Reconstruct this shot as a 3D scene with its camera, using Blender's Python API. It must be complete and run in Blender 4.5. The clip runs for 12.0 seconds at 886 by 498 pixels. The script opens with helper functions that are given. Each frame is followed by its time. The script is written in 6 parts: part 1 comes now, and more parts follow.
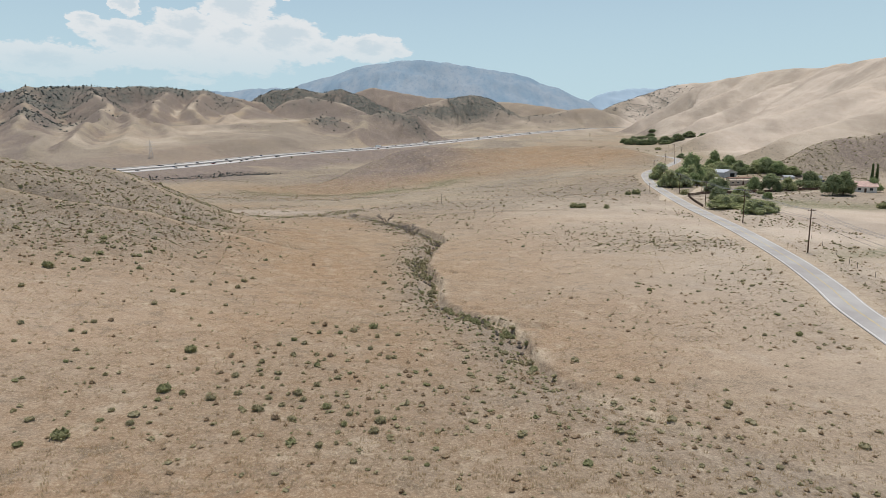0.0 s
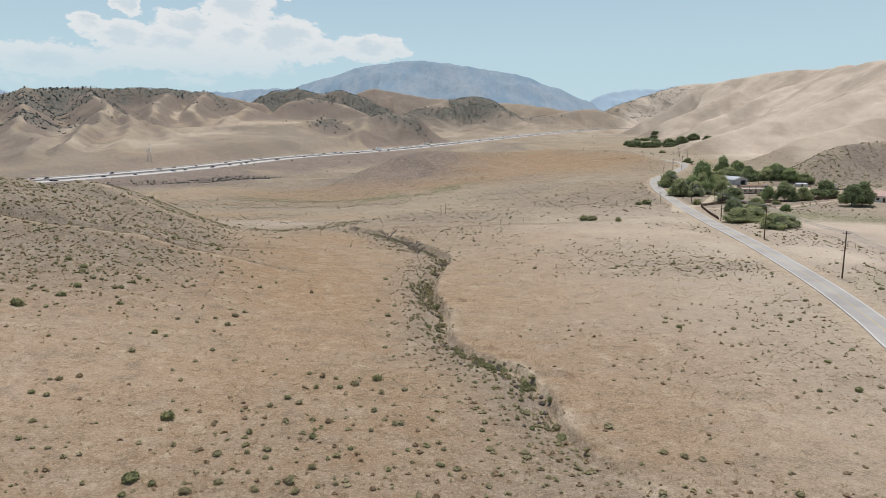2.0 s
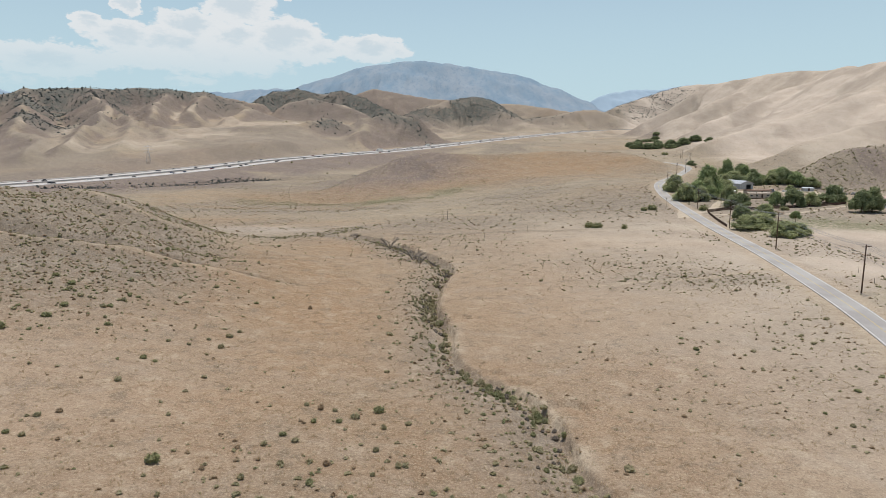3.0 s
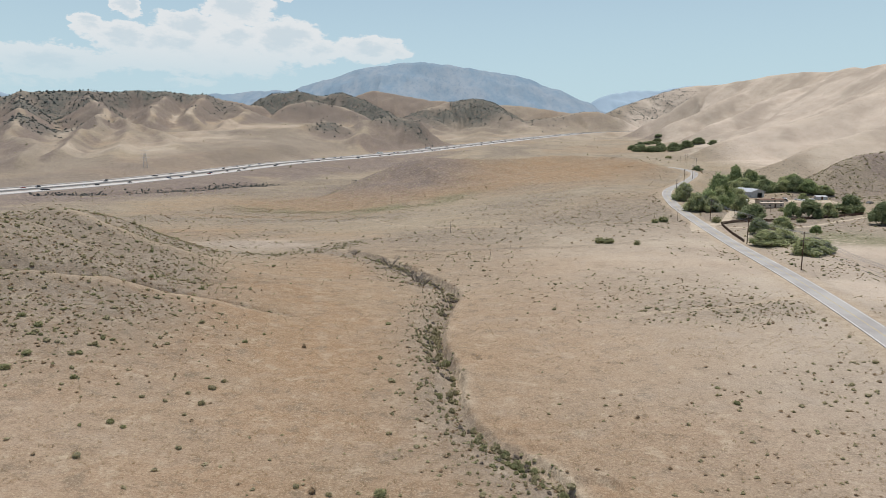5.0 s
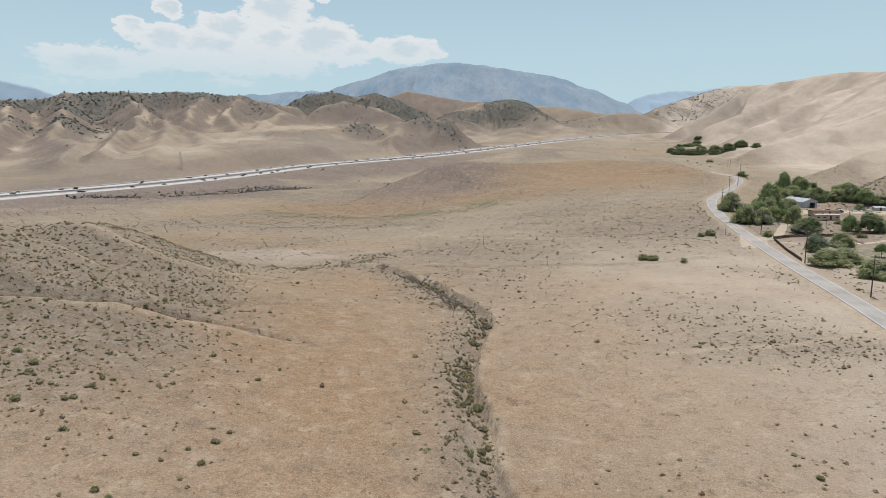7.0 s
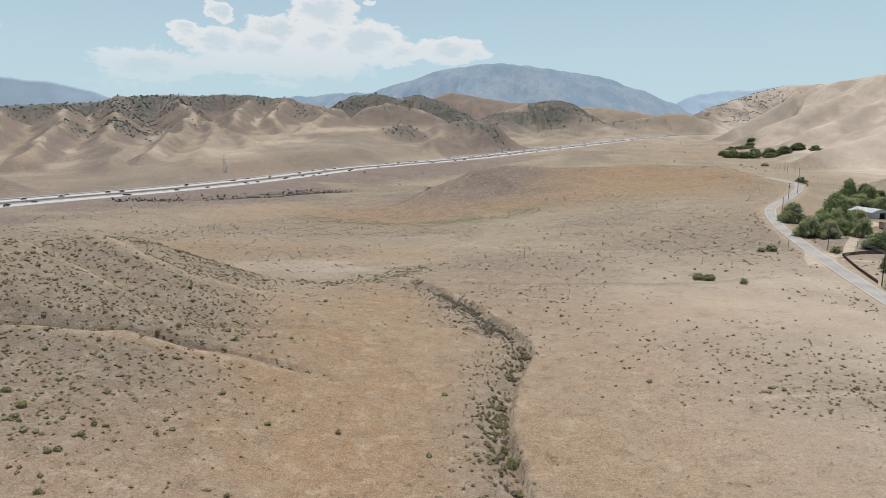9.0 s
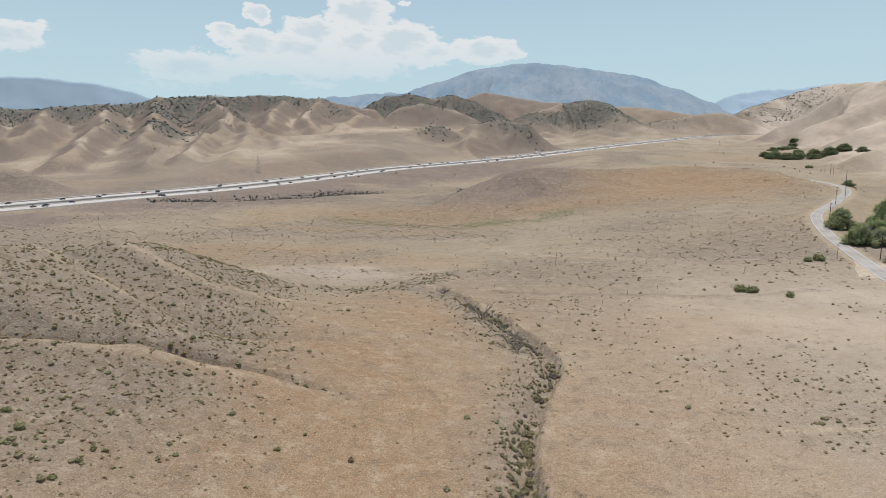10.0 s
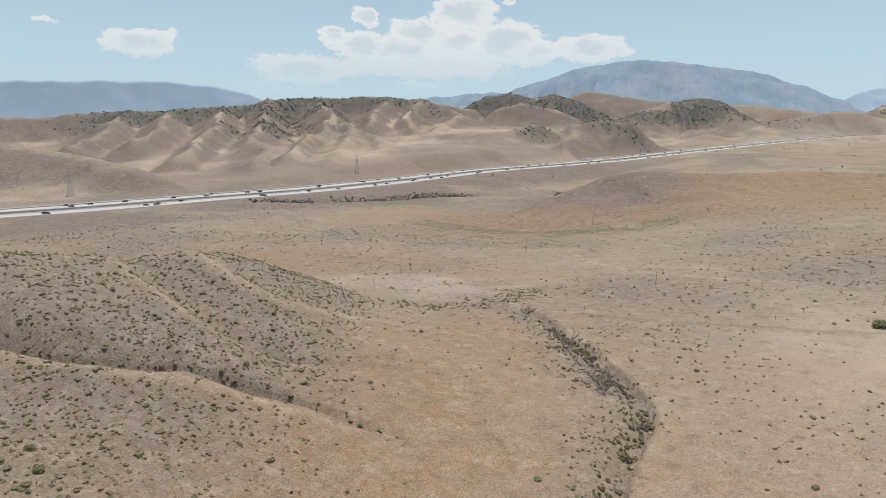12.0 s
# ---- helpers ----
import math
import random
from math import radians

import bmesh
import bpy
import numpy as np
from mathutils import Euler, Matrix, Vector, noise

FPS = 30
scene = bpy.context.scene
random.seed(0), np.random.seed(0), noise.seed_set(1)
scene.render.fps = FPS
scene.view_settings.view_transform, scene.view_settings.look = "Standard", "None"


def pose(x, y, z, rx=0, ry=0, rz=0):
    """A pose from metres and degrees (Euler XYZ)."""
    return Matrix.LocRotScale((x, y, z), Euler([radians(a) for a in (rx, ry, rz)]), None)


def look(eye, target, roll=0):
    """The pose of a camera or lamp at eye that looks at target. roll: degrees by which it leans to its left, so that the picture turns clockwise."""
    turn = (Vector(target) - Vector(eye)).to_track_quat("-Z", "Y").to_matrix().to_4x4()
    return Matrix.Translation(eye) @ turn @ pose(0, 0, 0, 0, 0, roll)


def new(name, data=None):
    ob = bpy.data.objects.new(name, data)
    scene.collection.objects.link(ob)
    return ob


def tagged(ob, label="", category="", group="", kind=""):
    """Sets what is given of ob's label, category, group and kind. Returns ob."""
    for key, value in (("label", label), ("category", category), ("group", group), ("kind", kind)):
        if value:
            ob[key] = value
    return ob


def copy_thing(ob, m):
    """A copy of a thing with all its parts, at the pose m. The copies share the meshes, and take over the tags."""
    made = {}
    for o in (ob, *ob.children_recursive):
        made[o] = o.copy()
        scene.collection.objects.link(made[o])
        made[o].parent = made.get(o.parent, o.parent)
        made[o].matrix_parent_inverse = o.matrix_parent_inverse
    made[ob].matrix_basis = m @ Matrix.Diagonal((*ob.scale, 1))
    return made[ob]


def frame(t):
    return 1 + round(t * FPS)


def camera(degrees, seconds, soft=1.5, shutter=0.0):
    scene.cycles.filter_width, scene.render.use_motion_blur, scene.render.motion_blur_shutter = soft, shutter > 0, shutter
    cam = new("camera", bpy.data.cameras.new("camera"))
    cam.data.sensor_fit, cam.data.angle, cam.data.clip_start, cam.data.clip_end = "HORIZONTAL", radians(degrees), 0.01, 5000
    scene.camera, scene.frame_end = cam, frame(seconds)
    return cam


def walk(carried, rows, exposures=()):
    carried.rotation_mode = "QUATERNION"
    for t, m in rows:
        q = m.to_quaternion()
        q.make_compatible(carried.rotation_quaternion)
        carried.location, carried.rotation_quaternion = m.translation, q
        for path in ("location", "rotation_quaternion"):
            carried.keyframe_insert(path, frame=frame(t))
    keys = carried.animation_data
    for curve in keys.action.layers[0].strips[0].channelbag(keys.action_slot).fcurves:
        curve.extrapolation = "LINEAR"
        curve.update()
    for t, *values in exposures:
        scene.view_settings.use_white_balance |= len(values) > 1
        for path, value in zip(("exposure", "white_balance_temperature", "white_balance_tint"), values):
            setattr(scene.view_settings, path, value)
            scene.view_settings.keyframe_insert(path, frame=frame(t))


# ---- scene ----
cam = camera(69.30, 12.0, 0.75)
PATH = [
    (0, (0.00, 0.00, 40.00), (0.01, 98.66, 23.69), -0.13),
    (0.5, (-0.44, 2.76, 40.89), (-0.46, 101.43, 24.61), -0.09),
    (1, (-0.77, 5.50, 41.81), (-0.91, 104.17, 25.55), -0.15),
    (1.5, (-1.14, 8.30, 42.78), (-1.33, 106.97, 26.52), -0.14),
    (2, (-1.50, 11.08, 43.72), (-1.61, 109.74, 27.44), -0.10),
    (2.5, (-1.87, 13.86, 44.70), (-2.03, 112.53, 28.43), -0.09),
    (3, (-2.25, 16.75, 45.67), (-2.40, 115.42, 29.41), -0.05),
    (4.8, (-3.39, 27.77, 49.23), (-3.54, 126.45, 33.04), -0.05),
    (5, (-3.48, 28.94, 49.59), (-3.64, 127.63, 33.45), -0.14),
    (5.5, (-3.64, 31.85, 50.45), (-5.15, 130.52, 34.30), -0.09),
    (6, (-3.61, 34.94, 51.34), (-6.34, 133.59, 35.17), -0.05),
    (6.5, (-3.56, 38.01, 52.14), (-7.07, 136.64, 36.02), -0.01),
    (7, (-3.61, 41.15, 52.87), (-8.82, 139.71, 36.75), 0.04),
    (8.8, (-2.89, 52.87, 55.29), (-13.97, 150.94, 39.21), -0.04),
    (9, (-2.81, 54.20, 55.56), (-14.60, 152.20, 39.55), 0.06),
    (9.5, (-2.51, 57.68, 56.18), (-16.41, 155.41, 40.18), 0.08),
    (10, (-2.13, 61.34, 56.79), (-18.94, 158.60, 40.76), 0.09),
    (10.5, (-1.80, 65.06, 57.45), (-23.08, 161.44, 41.39), 0.16),
    (11, (-1.48, 68.92, 58.03), (-28.24, 163.91, 41.88), 0.24),
    (11.5, (-1.26, 72.85, 58.57), (-31.56, 166.77, 42.40), 0.23),
    (12, (-1.01, 76.79, 59.14), (-32.60, 170.28, 43.00), 0.21),
]
walk(cam, [(t, look(eye, target, roll)) for t, eye, target, roll in PATH])

# ---- sky and sun ----
SUN_ELEVATION, SUN_AZIMUTH = 77.0, 8.0  # degrees; the azimuth runs from +y towards +x
sun_dir = Vector((math.sin(radians(SUN_AZIMUTH)) * math.cos(radians(SUN_ELEVATION)), math.cos(radians(SUN_AZIMUTH)) * math.cos(radians(SUN_ELEVATION)), math.sin(radians(SUN_ELEVATION))))
sun = new("sun", bpy.data.lights.new("sun", "SUN"))
sun.data.energy, sun.data.angle, sun.data.color = 3.6, radians(0.55), (1.0, 0.95, 0.88)
sun.matrix_world = look((0, 0, 900), Vector((0, 0, 900)) - sun_dir)

world = bpy.data.worlds.new("world")
scene.world = world
world.use_nodes = True


class Nodes:
    """Short hand for building a node tree."""

    def __init__(self, tree):
        self.tree = tree
        tree.nodes.clear()

    def add(self, kind, inputs=()):
        n = self.tree.nodes.new(kind)
        for k, v in dict(inputs).items():
            if isinstance(v, bpy.types.NodeSocket):
                self.tree.links.new(v, n.inputs[k])
            else:
                n.inputs[k].default_value = v
        return n

    def math(self, op, a, b=0.0, c=0.0):
        n = self.add("ShaderNodeMath", {0: a, 1: b, 2: c})
        n.operation = op
        return n.outputs[0]

    def mix(self, fac, a, b):
        n = self.tree.nodes.new("ShaderNodeMix")
        n.data_type = "RGBA"
        for k, v in ((0, fac), (6, a), (7, b)):
            if isinstance(v, bpy.types.NodeSocket):
                self.tree.links.new(v, n.inputs[k])
            else:
                n.inputs[k].default_value = v
        return n.outputs[2]

    def range(self, v, a, b, c=0.0, d=1.0):
        n = self.add("ShaderNodeMapRange", {0: v, 1: a, 2: b, 3: c, 4: d})
        n.interpolation_type = "SMOOTHSTEP"
        return n.outputs[0]

    def attribute(self, name):
        n = self.add("ShaderNodeAttribute")
        n.attribute_name = name
        return n.outputs["Fac"]

    def noise(self, vec, scale, detail=4.0, rough=0.55, out=0):
        return self.add("ShaderNodeTexNoise", {"Vector": vec, "Scale": scale, "Detail": detail, "Roughness": rough}).outputs[out]


def build_sky(w):
    k = Nodes(w.node_tree)
    sky = k.add("ShaderNodeTexSky")
    sky.sky_type, sky.sun_disc = "NISHITA", False
    sky.sun_elevation, sky.sun_rotation = radians(SUN_ELEVATION), radians(SUN_AZIMUTH)
    sky.altitude, sky.air_density, sky.dust_density, sky.ozone_density = 900, 1.0, 2.2, 1.0
    way = k.add("ShaderNodeTexCoord").outputs["Generated"]
    part_ = k.add("ShaderNodeSeparateXYZ", {0: way}).outputs
    x, y, z = part_[0], part_[1], part_[2]
    flat = k.math("SQRT", k.math("ADD", k.math("MULTIPLY", x, x), k.math("MULTIPLY", y, y)))
    el = k.math("DEGREES", k.math("ARCTAN2", z, flat))
    az = k.math("DEGREES", k.math("ARCTAN2", x, y))
    place = k.add("ShaderNodeCombineXYZ", {0: az, 1: k.math("MULTIPLY", el, 1.9), 2: 0.0}).outputs[0]
    big = k.noise(place, 0.17, 7.0, 0.62)
    fine = k.noise(place, 0.9, 6.0, 0.65)
    # heaps of cumulus: azimuth, elevation, half widths, weight; crisp tops, bases lost in haze
    az = k.math("ADD", az, k.math("MULTIPLY", k.math("SUBTRACT", k.noise(place, 0.5, 4.0, 0.6), 0.5), 3.4))
    el2 = k.math("ADD", el, k.math("MULTIPLY", k.math("SUBTRACT", k.noise(place, 0.55, 5.0, 0.62), 0.5), 1.5))
    total = None
    for ca, ce, wa, we, weight in CLOUDS:
        u = k.math("DIVIDE", k.math("SUBTRACT", az, ca), wa)
        up = k.math("SUBTRACT", el2, ce)
        v = k.math("DIVIDE", up, k.math("ADD", we, k.math("MULTIPLY", k.math("LESS_THAN", up, 0.0), 0.5 * we)))
        r = k.math("ADD", k.math("MULTIPLY", u, u), k.math("MULTIPLY", v, v))
        one = k.math("MULTIPLY", k.math("POWER", 2.718, k.math("MULTIPLY", r, -0.7)), weight)
        total = one if total is None else k.math("MAXIMUM", total, one)
    wide = k.math("MULTIPLY", k.math("MULTIPLY", k.range(el, 18, 28), k.range(big, 0.52, 0.7)), 0.8)
    body = k.math("ADD", k.math("MAXIMUM", total, wide), k.math("ADD", k.math("MULTIPLY", k.math("SUBTRACT", big, 0.5), 0.5), k.math("MULTIPLY", k.math("SUBTRACT", fine, 0.5), 0.42)))
    cover = k.math("MULTIPLY", k.range(body, 0.40, 0.55), k.range(el, 4.0, 9.5, 0.25, 1.0))
    deep = k.math("ADD", k.range(body, 0.62, 1.05), k.math("MULTIPLY", k.math("SUBTRACT", k.noise(place, 0.8, 5.0, 0.6), 0.5), 1.1))
    white = k.mix(k.range(deep, 0.0, 1.0), (8.1, 8.15, 8.2, 1), (6.3, 6.95, 7.4, 1))
    hazy = k.range(el, 32.0, 0.0)
    air = k.mix(k.math("MULTIPLY", hazy, 0.9), sky.outputs[0], (5.2, 6.95, 7.7, 1))
    colour = k.mix(k.math("MULTIPLY", cover, 0.82), air, white)
    back = k.add("ShaderNodeBackground", {"Color": colour, "Strength": 0.1})
    out = k.add("ShaderNodeOutputWorld")
    k.tree.links.new(back.outputs[0], out.inputs[0])


CLOUDS_WEST = [
    (-28.1, 9.1, 1.3, 0.66, 0.95), (-25.7, 8.4, 2.4, 0.91, 1.0), (-20.7, 9.5, 2.5, 0.91, 1.05), (-22.3, 8.1, 3.3, 1.01, 0.95), (-17.5, 8.7, 2.4, 1.01, 0.95), (-13.5, 8.9, 2.9, 1.31, 1.1), (-10.7, 7.8, 2.0, 0.91, 0.9), (-6.2, 8.1, 3.1, 0.86, 0.95), (-4.0, 7.7, 1.3, 0.51, 0.75), (-30.9, 6.5, 4.1, 1.06, 0.95), (-27.4, 6.3, 2.2, 0.71, 0.75), (-17.0, 11.1, 2.7, 1.01, 1.1), (-25.3, 10.6, 0.8, 0.61, 0.95), (-20.2, 7.0, 9.0, 1.31, 0.72),
]
CLOUDS_REST = [
    (-21.2, 5.1, 2.8, 0.45, 0.62), (-23.7, 5.7, 12.0, 1.41, 0.45), (-33.1, 4.7, 5.1, 1.31, 0.5), (-43.3, 7.9, 2.9, 0.86, 0.95), (-41.4, 8.2, 1.3, 0.71, 0.8), (-49.4, 8.9, 0.8, 0.25, 0.75), (-25.7, 10.7, 0.7, 0.56, 0.9), (-12.9, 11.8, 0.5, 0.3, 0.8), (-68, 9, 5, 1.3, 0.9), (-84, 14, 9, 2.5, 0.95), (40, 16, 4, 1.2, 0.8), (75, 11, 9, 2, 0.95), (130, 15, 12, 3, 0.95), (-130, 12, 14, 3, 0.95),
]
CLOUDS = CLOUDS_WEST + CLOUDS_REST
build_sky(world)

# ---- materials ----
def material(name):
    m = bpy.data.materials.new(name)
    m.use_nodes = True
    k = Nodes(m.node_tree)
    k.bsdf = k.add("ShaderNodeBsdfPrincipled")
    k.out = k.add("ShaderNodeOutputMaterial")
    k.tree.links.new(k.bsdf.outputs[0], k.out.inputs[0])
    k.pos = k.add("ShaderNodeNewGeometry").outputs["Position"]
    k.obj = k.add("ShaderNodeTexCoord").outputs["Object"]
    return m, k


def finish(k, colour, rough=0.9, bump=None, strength=0.3, distance=0.05, metal=0.0, spec=0.2):
    b = k.bsdf
    for name, v in (("Base Color", colour), ("Roughness", rough), ("Metallic", metal), ("Specular IOR Level", spec)):
        if isinstance(v, bpy.types.NodeSocket):
            k.tree.links.new(v, b.inputs[name])
        else:
            b.inputs[name].default_value = v
    if bump is not None:
        n = k.add("ShaderNodeBump", {"Height": bump, "Strength": strength, "Distance": distance})
        k.tree.links.new(n.outputs[0], b.inputs["Normal"])


def rgb(r, g, b):
    return (r, g, b, 1.0)


def plain(name, colour, rough=0.6, metal=0.0, spec=0.3, vary=0.25, scale=2.0, grain=0.0):
    """A painted or worn surface with stains at two scales."""
    m, k = material(name)
    n = k.noise(k.obj, scale, 5.0, 0.6)
    n2 = k.noise(k.obj, scale * 9, 3.0, 0.6)
    v = k.math("ADD", k.math("MULTIPLY", n, 0.7), k.math("MULTIPLY", n2, 0.3))
    dark = tuple(c * (1 - vary) for c in colour[:3]) + (1,)
    light = tuple(min(1, c * (1 + vary)) for c in colour[:3]) + (1,)
    finish(k, k.mix(k.range(v, 0.3, 0.7), dark, light), rough, n2 if grain else None, grain, 0.02, metal, spec)
    return m


def ground_material():
    m, k = material("dry_grassland")
    p = k.pos
    brush, bare, rust, green, pale = (k.attribute(n) for n in ("brush", "bare", "rust", "green", "pale"))
    scrub, wood = k.attribute("scrub"), k.attribute("wood")
    far_off, far_floor = k.attribute("far_off"), k.attribute("far_floor")
    huge = k.noise(p, 0.008, 4.0, 0.6)
    mid = k.noise(p, 0.06, 6.0, 0.65)
    small = k.noise(p, 0.55, 6.0, 0.7)
    grain = k.noise(p, 3.6, 6.0, 0.8)
    clump = k.noise(p, 1.4, 5.0, 0.7)
    straw = k.mix(k.range(mid, 0.32, 0.68), rgb(0.280, 0.230, 0.160), rgb(0.372, 0.317, 0.234))
    straw = k.mix(k.math("MULTIPLY", k.range(huge, 0.42, 0.62), 0.5), straw, rgb(0.322, 0.255, 0.172))
    warm = k.mix(k.range(small, 0.35, 0.65), rgb(0.258, 0.160, 0.086), rgb(0.322, 0.216, 0.128))
    colour = k.mix(k.math("MULTIPLY", rust, k.range(mid, 0.25, 0.6, 0.62, 1.0)), straw, warm)
    dusty = k.noise(p, 0.16, 5.0, 0.65)
    colour = k.mix(k.math("MULTIPLY", k.range(dusty, 0.50, 0.66), k.range(rust, 0.0, 1.0, 0.6, 0.22)), colour, rgb(0.30, 0.262, 0.215))
    long_way = k.add("ShaderNodeMapping", {0: p, 3: (0.012, 0.10, 0.05)}).outputs[0]
    streak = k.noise(long_way, 1.0, 6.0, 0.65)
    colour = k.mix(k.math("MULTIPLY", k.math("MULTIPLY", k.range(streak, 0.48, 0.62), 0.5), k.range(rust, 0.0, 1.0, 1.0, 0.35)), colour, rgb(0.265, 0.222, 0.172))
    light = k.mix(k.range(mid, 0.3, 0.7), rgb(0.505, 0.420, 0.348), rgb(0.62, 0.535, 0.445))
    colour = k.mix(k.math("MULTIPLY", pale, 0.9), colour, light)
    grey = k.mix(k.range(small, 0.35, 0.65), rgb(0.165, 0.138, 0.112), rgb(0.265, 0.225, 0.182))
    colour = k.mix(k.math("MULTIPLY", brush, k.range(small, 0.25, 0.6, 0.5, 0.95)), colour, grey)
    heath = k.mix(k.range(small, 0.35, 0.65), rgb(0.140, 0.111, 0.104), rgb(0.225, 0.181, 0.166))
    colour = k.mix(k.math("MULTIPLY", scrub, k.range(mid, 0.25, 0.6, 0.55, 1.0)), colour, heath)
    dots = k.noise(p, 0.30, 3.0, 0.75)
    # small shrubs of the valley floor, each a dark spot with a lighter rim of bare soil
    cells = k.add("ShaderNodeTexVoronoi", {"Vector": p, "Scale": 0.42, "Randomness": 1.0})
    pick = k.add("ShaderNodeSeparateXYZ", {0: cells.outputs["Color"]}).outputs
    size = k.math("MULTIPLY", k.math("ADD", pick[0], 0.2), 0.38)
    many = k.math("ADD", k.math("MULTIPLY", k.math("MAXIMUM", brush, scrub), 0.75), 0.20)
    spot = k.math("MULTIPLY", k.range(k.math("DIVIDE", cells.outputs["Distance"], size), 1.0, 0.7), k.math("LESS_THAN", pick[1], many))
    spot = k.math("MULTIPLY", spot, far_floor)
    colour = k.mix(k.math("MULTIPLY", spot, 0.85), colour, k.mix(pick[2], rgb(0.088, 0.082, 0.055), rgb(0.155, 0.132, 0.092)))
    colour = k.mix(k.math("MULTIPLY", k.math("MULTIPLY", k.range(scrub, 0.1, 0.7, 0.3, 1.0), far_off), k.range(dots, 0.54, 0.66, 0.0, 0.55)), colour, rgb(0.115, 0.102, 0.085))
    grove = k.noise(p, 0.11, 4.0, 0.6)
    # woodland floor, its dark tone blued and greyed to paint in haze
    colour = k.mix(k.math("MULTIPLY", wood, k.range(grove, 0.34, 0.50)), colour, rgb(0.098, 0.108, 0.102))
    colour = k.mix(k.math("MULTIPLY", green, k.range(small, 0.3, 0.6)), colour, rgb(0.150, 0.155, 0.085))
    soil = k.mix(k.range(small, 0.3, 0.7), rgb(0.33, 0.255, 0.18), rgb(0.50, 0.415, 0.31))
    colour = k.mix(bare, colour, soil)
    # patches a few strides across
    tuft = k.noise(p, 0.24, 7.0, 0.78)
    colour = k.mix(k.math("MULTIPLY", k.range(tuft, 0.53, 0.62), k.range(pale, 0.0, 1.0, 0.55, 0.16)), colour, rgb(0.165, 0.134, 0.098))
    colour = k.mix(k.math("MULTIPLY", k.range(tuft, 0.46, 0.37), 0.32), colour, rgb(0.52, 0.44, 0.33))
    # thatch, dead stalks and bare spots
    colour = k.mix(k.math("MULTIPLY", k.range(grain, 0.50, 0.66), 0.55), colour, rgb(0.53, 0.45, 0.325))
    colour = k.mix(k.math("MULTIPLY", k.range(grain, 0.49, 0.34), k.range(pale, 0.0, 1.0, 0.58, 0.30)), colour, rgb(0.135, 0.105, 0.07))
    colour = k.mix(k.math("MULTIPLY", k.range(clump, 0.54, 0.68), k.range(pale, 0.0, 1.0, 0.5, 0.2)), colour, rgb(0.185, 0.148, 0.098))
    colour = k.mix(k.math("MULTIPLY", k.range(clump, 0.44, 0.32), 0.35), colour, rgb(0.47, 0.38, 0.26))
    height = k.math("ADD", k.math("MULTIPLY", grain, 0.5), k.math("ADD", small, clump))
    finish(k, colour, 0.95, height, 0.7, 0.3, spec=0.1)
    return m


def leaf_material(name, a, b, c, scale=1.2, through_light=0.5):
    """Leaves: a colour per clump, lighter and darker parts within it, and some light that passes through."""
    m, k = material(name)
    isl = k.add("ShaderNodeNewGeometry").outputs["Random Per Island"]
    own = k.add("ShaderNodeObjectInfo").outputs["Random"]
    n = k.noise(k.obj, scale, 4.0, 0.6)
    col = k.mix(k.range(n, 0.3, 0.7), a, b)
    col = k.mix(k.math("MULTIPLY", isl, 0.6), col, c)
    col = k.mix(k.math("MULTIPLY", own, 0.25), col, a)
    finish(k, col, 0.75, spec=0.15)
    thin = k.add("ShaderNodeBsdfTranslucent", {"Color": col})
    both = k.add("ShaderNodeMixShader", {0: through_light, 1: k.bsdf.outputs[0], 2: thin.outputs[0]})
    k.tree.links.new(both.outputs[0], k.out.inputs[0])
    return m


def asphalt(name, a, b, scale):
    m, k = material(name)
    n, n2 = k.noise(k.pos, 0.12, 5.0, 0.6), k.noise(k.pos, scale, 4.0, 0.7)
    col = k.mix(k.range(n, 0.3, 0.7), a, b)
    col = k.mix(k.math("MULTIPLY", k.range(n2, 0.5, 0.8), 0.35), col, tuple(1.3 * v for v in b[:3]) + (1,))
    finish(k, col, 0.85, n2, 0.3, 0.02)
    return m


GROUND = ground_material()
SAGE = leaf_material("sage_leaves", rgb(0.265, 0.245, 0.130), rgb(0.410, 0.375, 0.220), rgb(0.600, 0.530, 0.375))
GREEN_SHRUB = leaf_material("green_shrub_leaves", rgb(0.215, 0.228, 0.108), rgb(0.345, 0.350, 0.182), rgb(0.480, 0.455, 0.270))
DRY_BRUSH = leaf_material("dry_brush", rgb(0.285, 0.205, 0.130), rgb(0.415, 0.315, 0.205), rgb(0.550, 0.440, 0.300))
GREY_BRUSH = leaf_material("grey_brush", rgb(0.200, 0.170, 0.140), rgb(0.310, 0.270, 0.230), rgb(0.420, 0.375, 0.320))
OAK = leaf_material("oak_leaves", rgb(0.140, 0.180, 0.092), rgb(0.300, 0.352, 0.190), rgb(0.455, 0.480, 0.270), 0.6)
COTTONWOOD = leaf_material("cottonwood_leaves", rgb(0.168, 0.225, 0.098), rgb(0.370, 0.440, 0.218), rgb(0.540, 0.585, 0.310), 0.6)
WILLOW = leaf_material("willow_leaves", rgb(0.225, 0.265, 0.128), rgb(0.460, 0.490, 0.265), rgb(0.645, 0.640, 0.380), 0.6)
CYPRESS = leaf_material("cypress_leaves", rgb(0.060, 0.101, 0.041), rgb(0.135, 0.184, 0.075), rgb(0.201, 0.252, 0.101), 0.8)
# oak green with blue-grey haze mixed in; the bank scrub shares it
HAZY_OAK = leaf_material("hazy_oak_leaves", rgb(0.105, 0.122, 0.118), rgb(0.155, 0.170, 0.160), rgb(0.205, 0.215, 0.200), 0.05)
BARK = plain("bark", (0.13, 0.095, 0.065), 0.95, spec=0.1, scale=3, grain=0.5)
DEAD_WOOD = plain("dead_wood", (0.27, 0.235, 0.20), 0.95, spec=0.1, scale=3, grain=0.4)
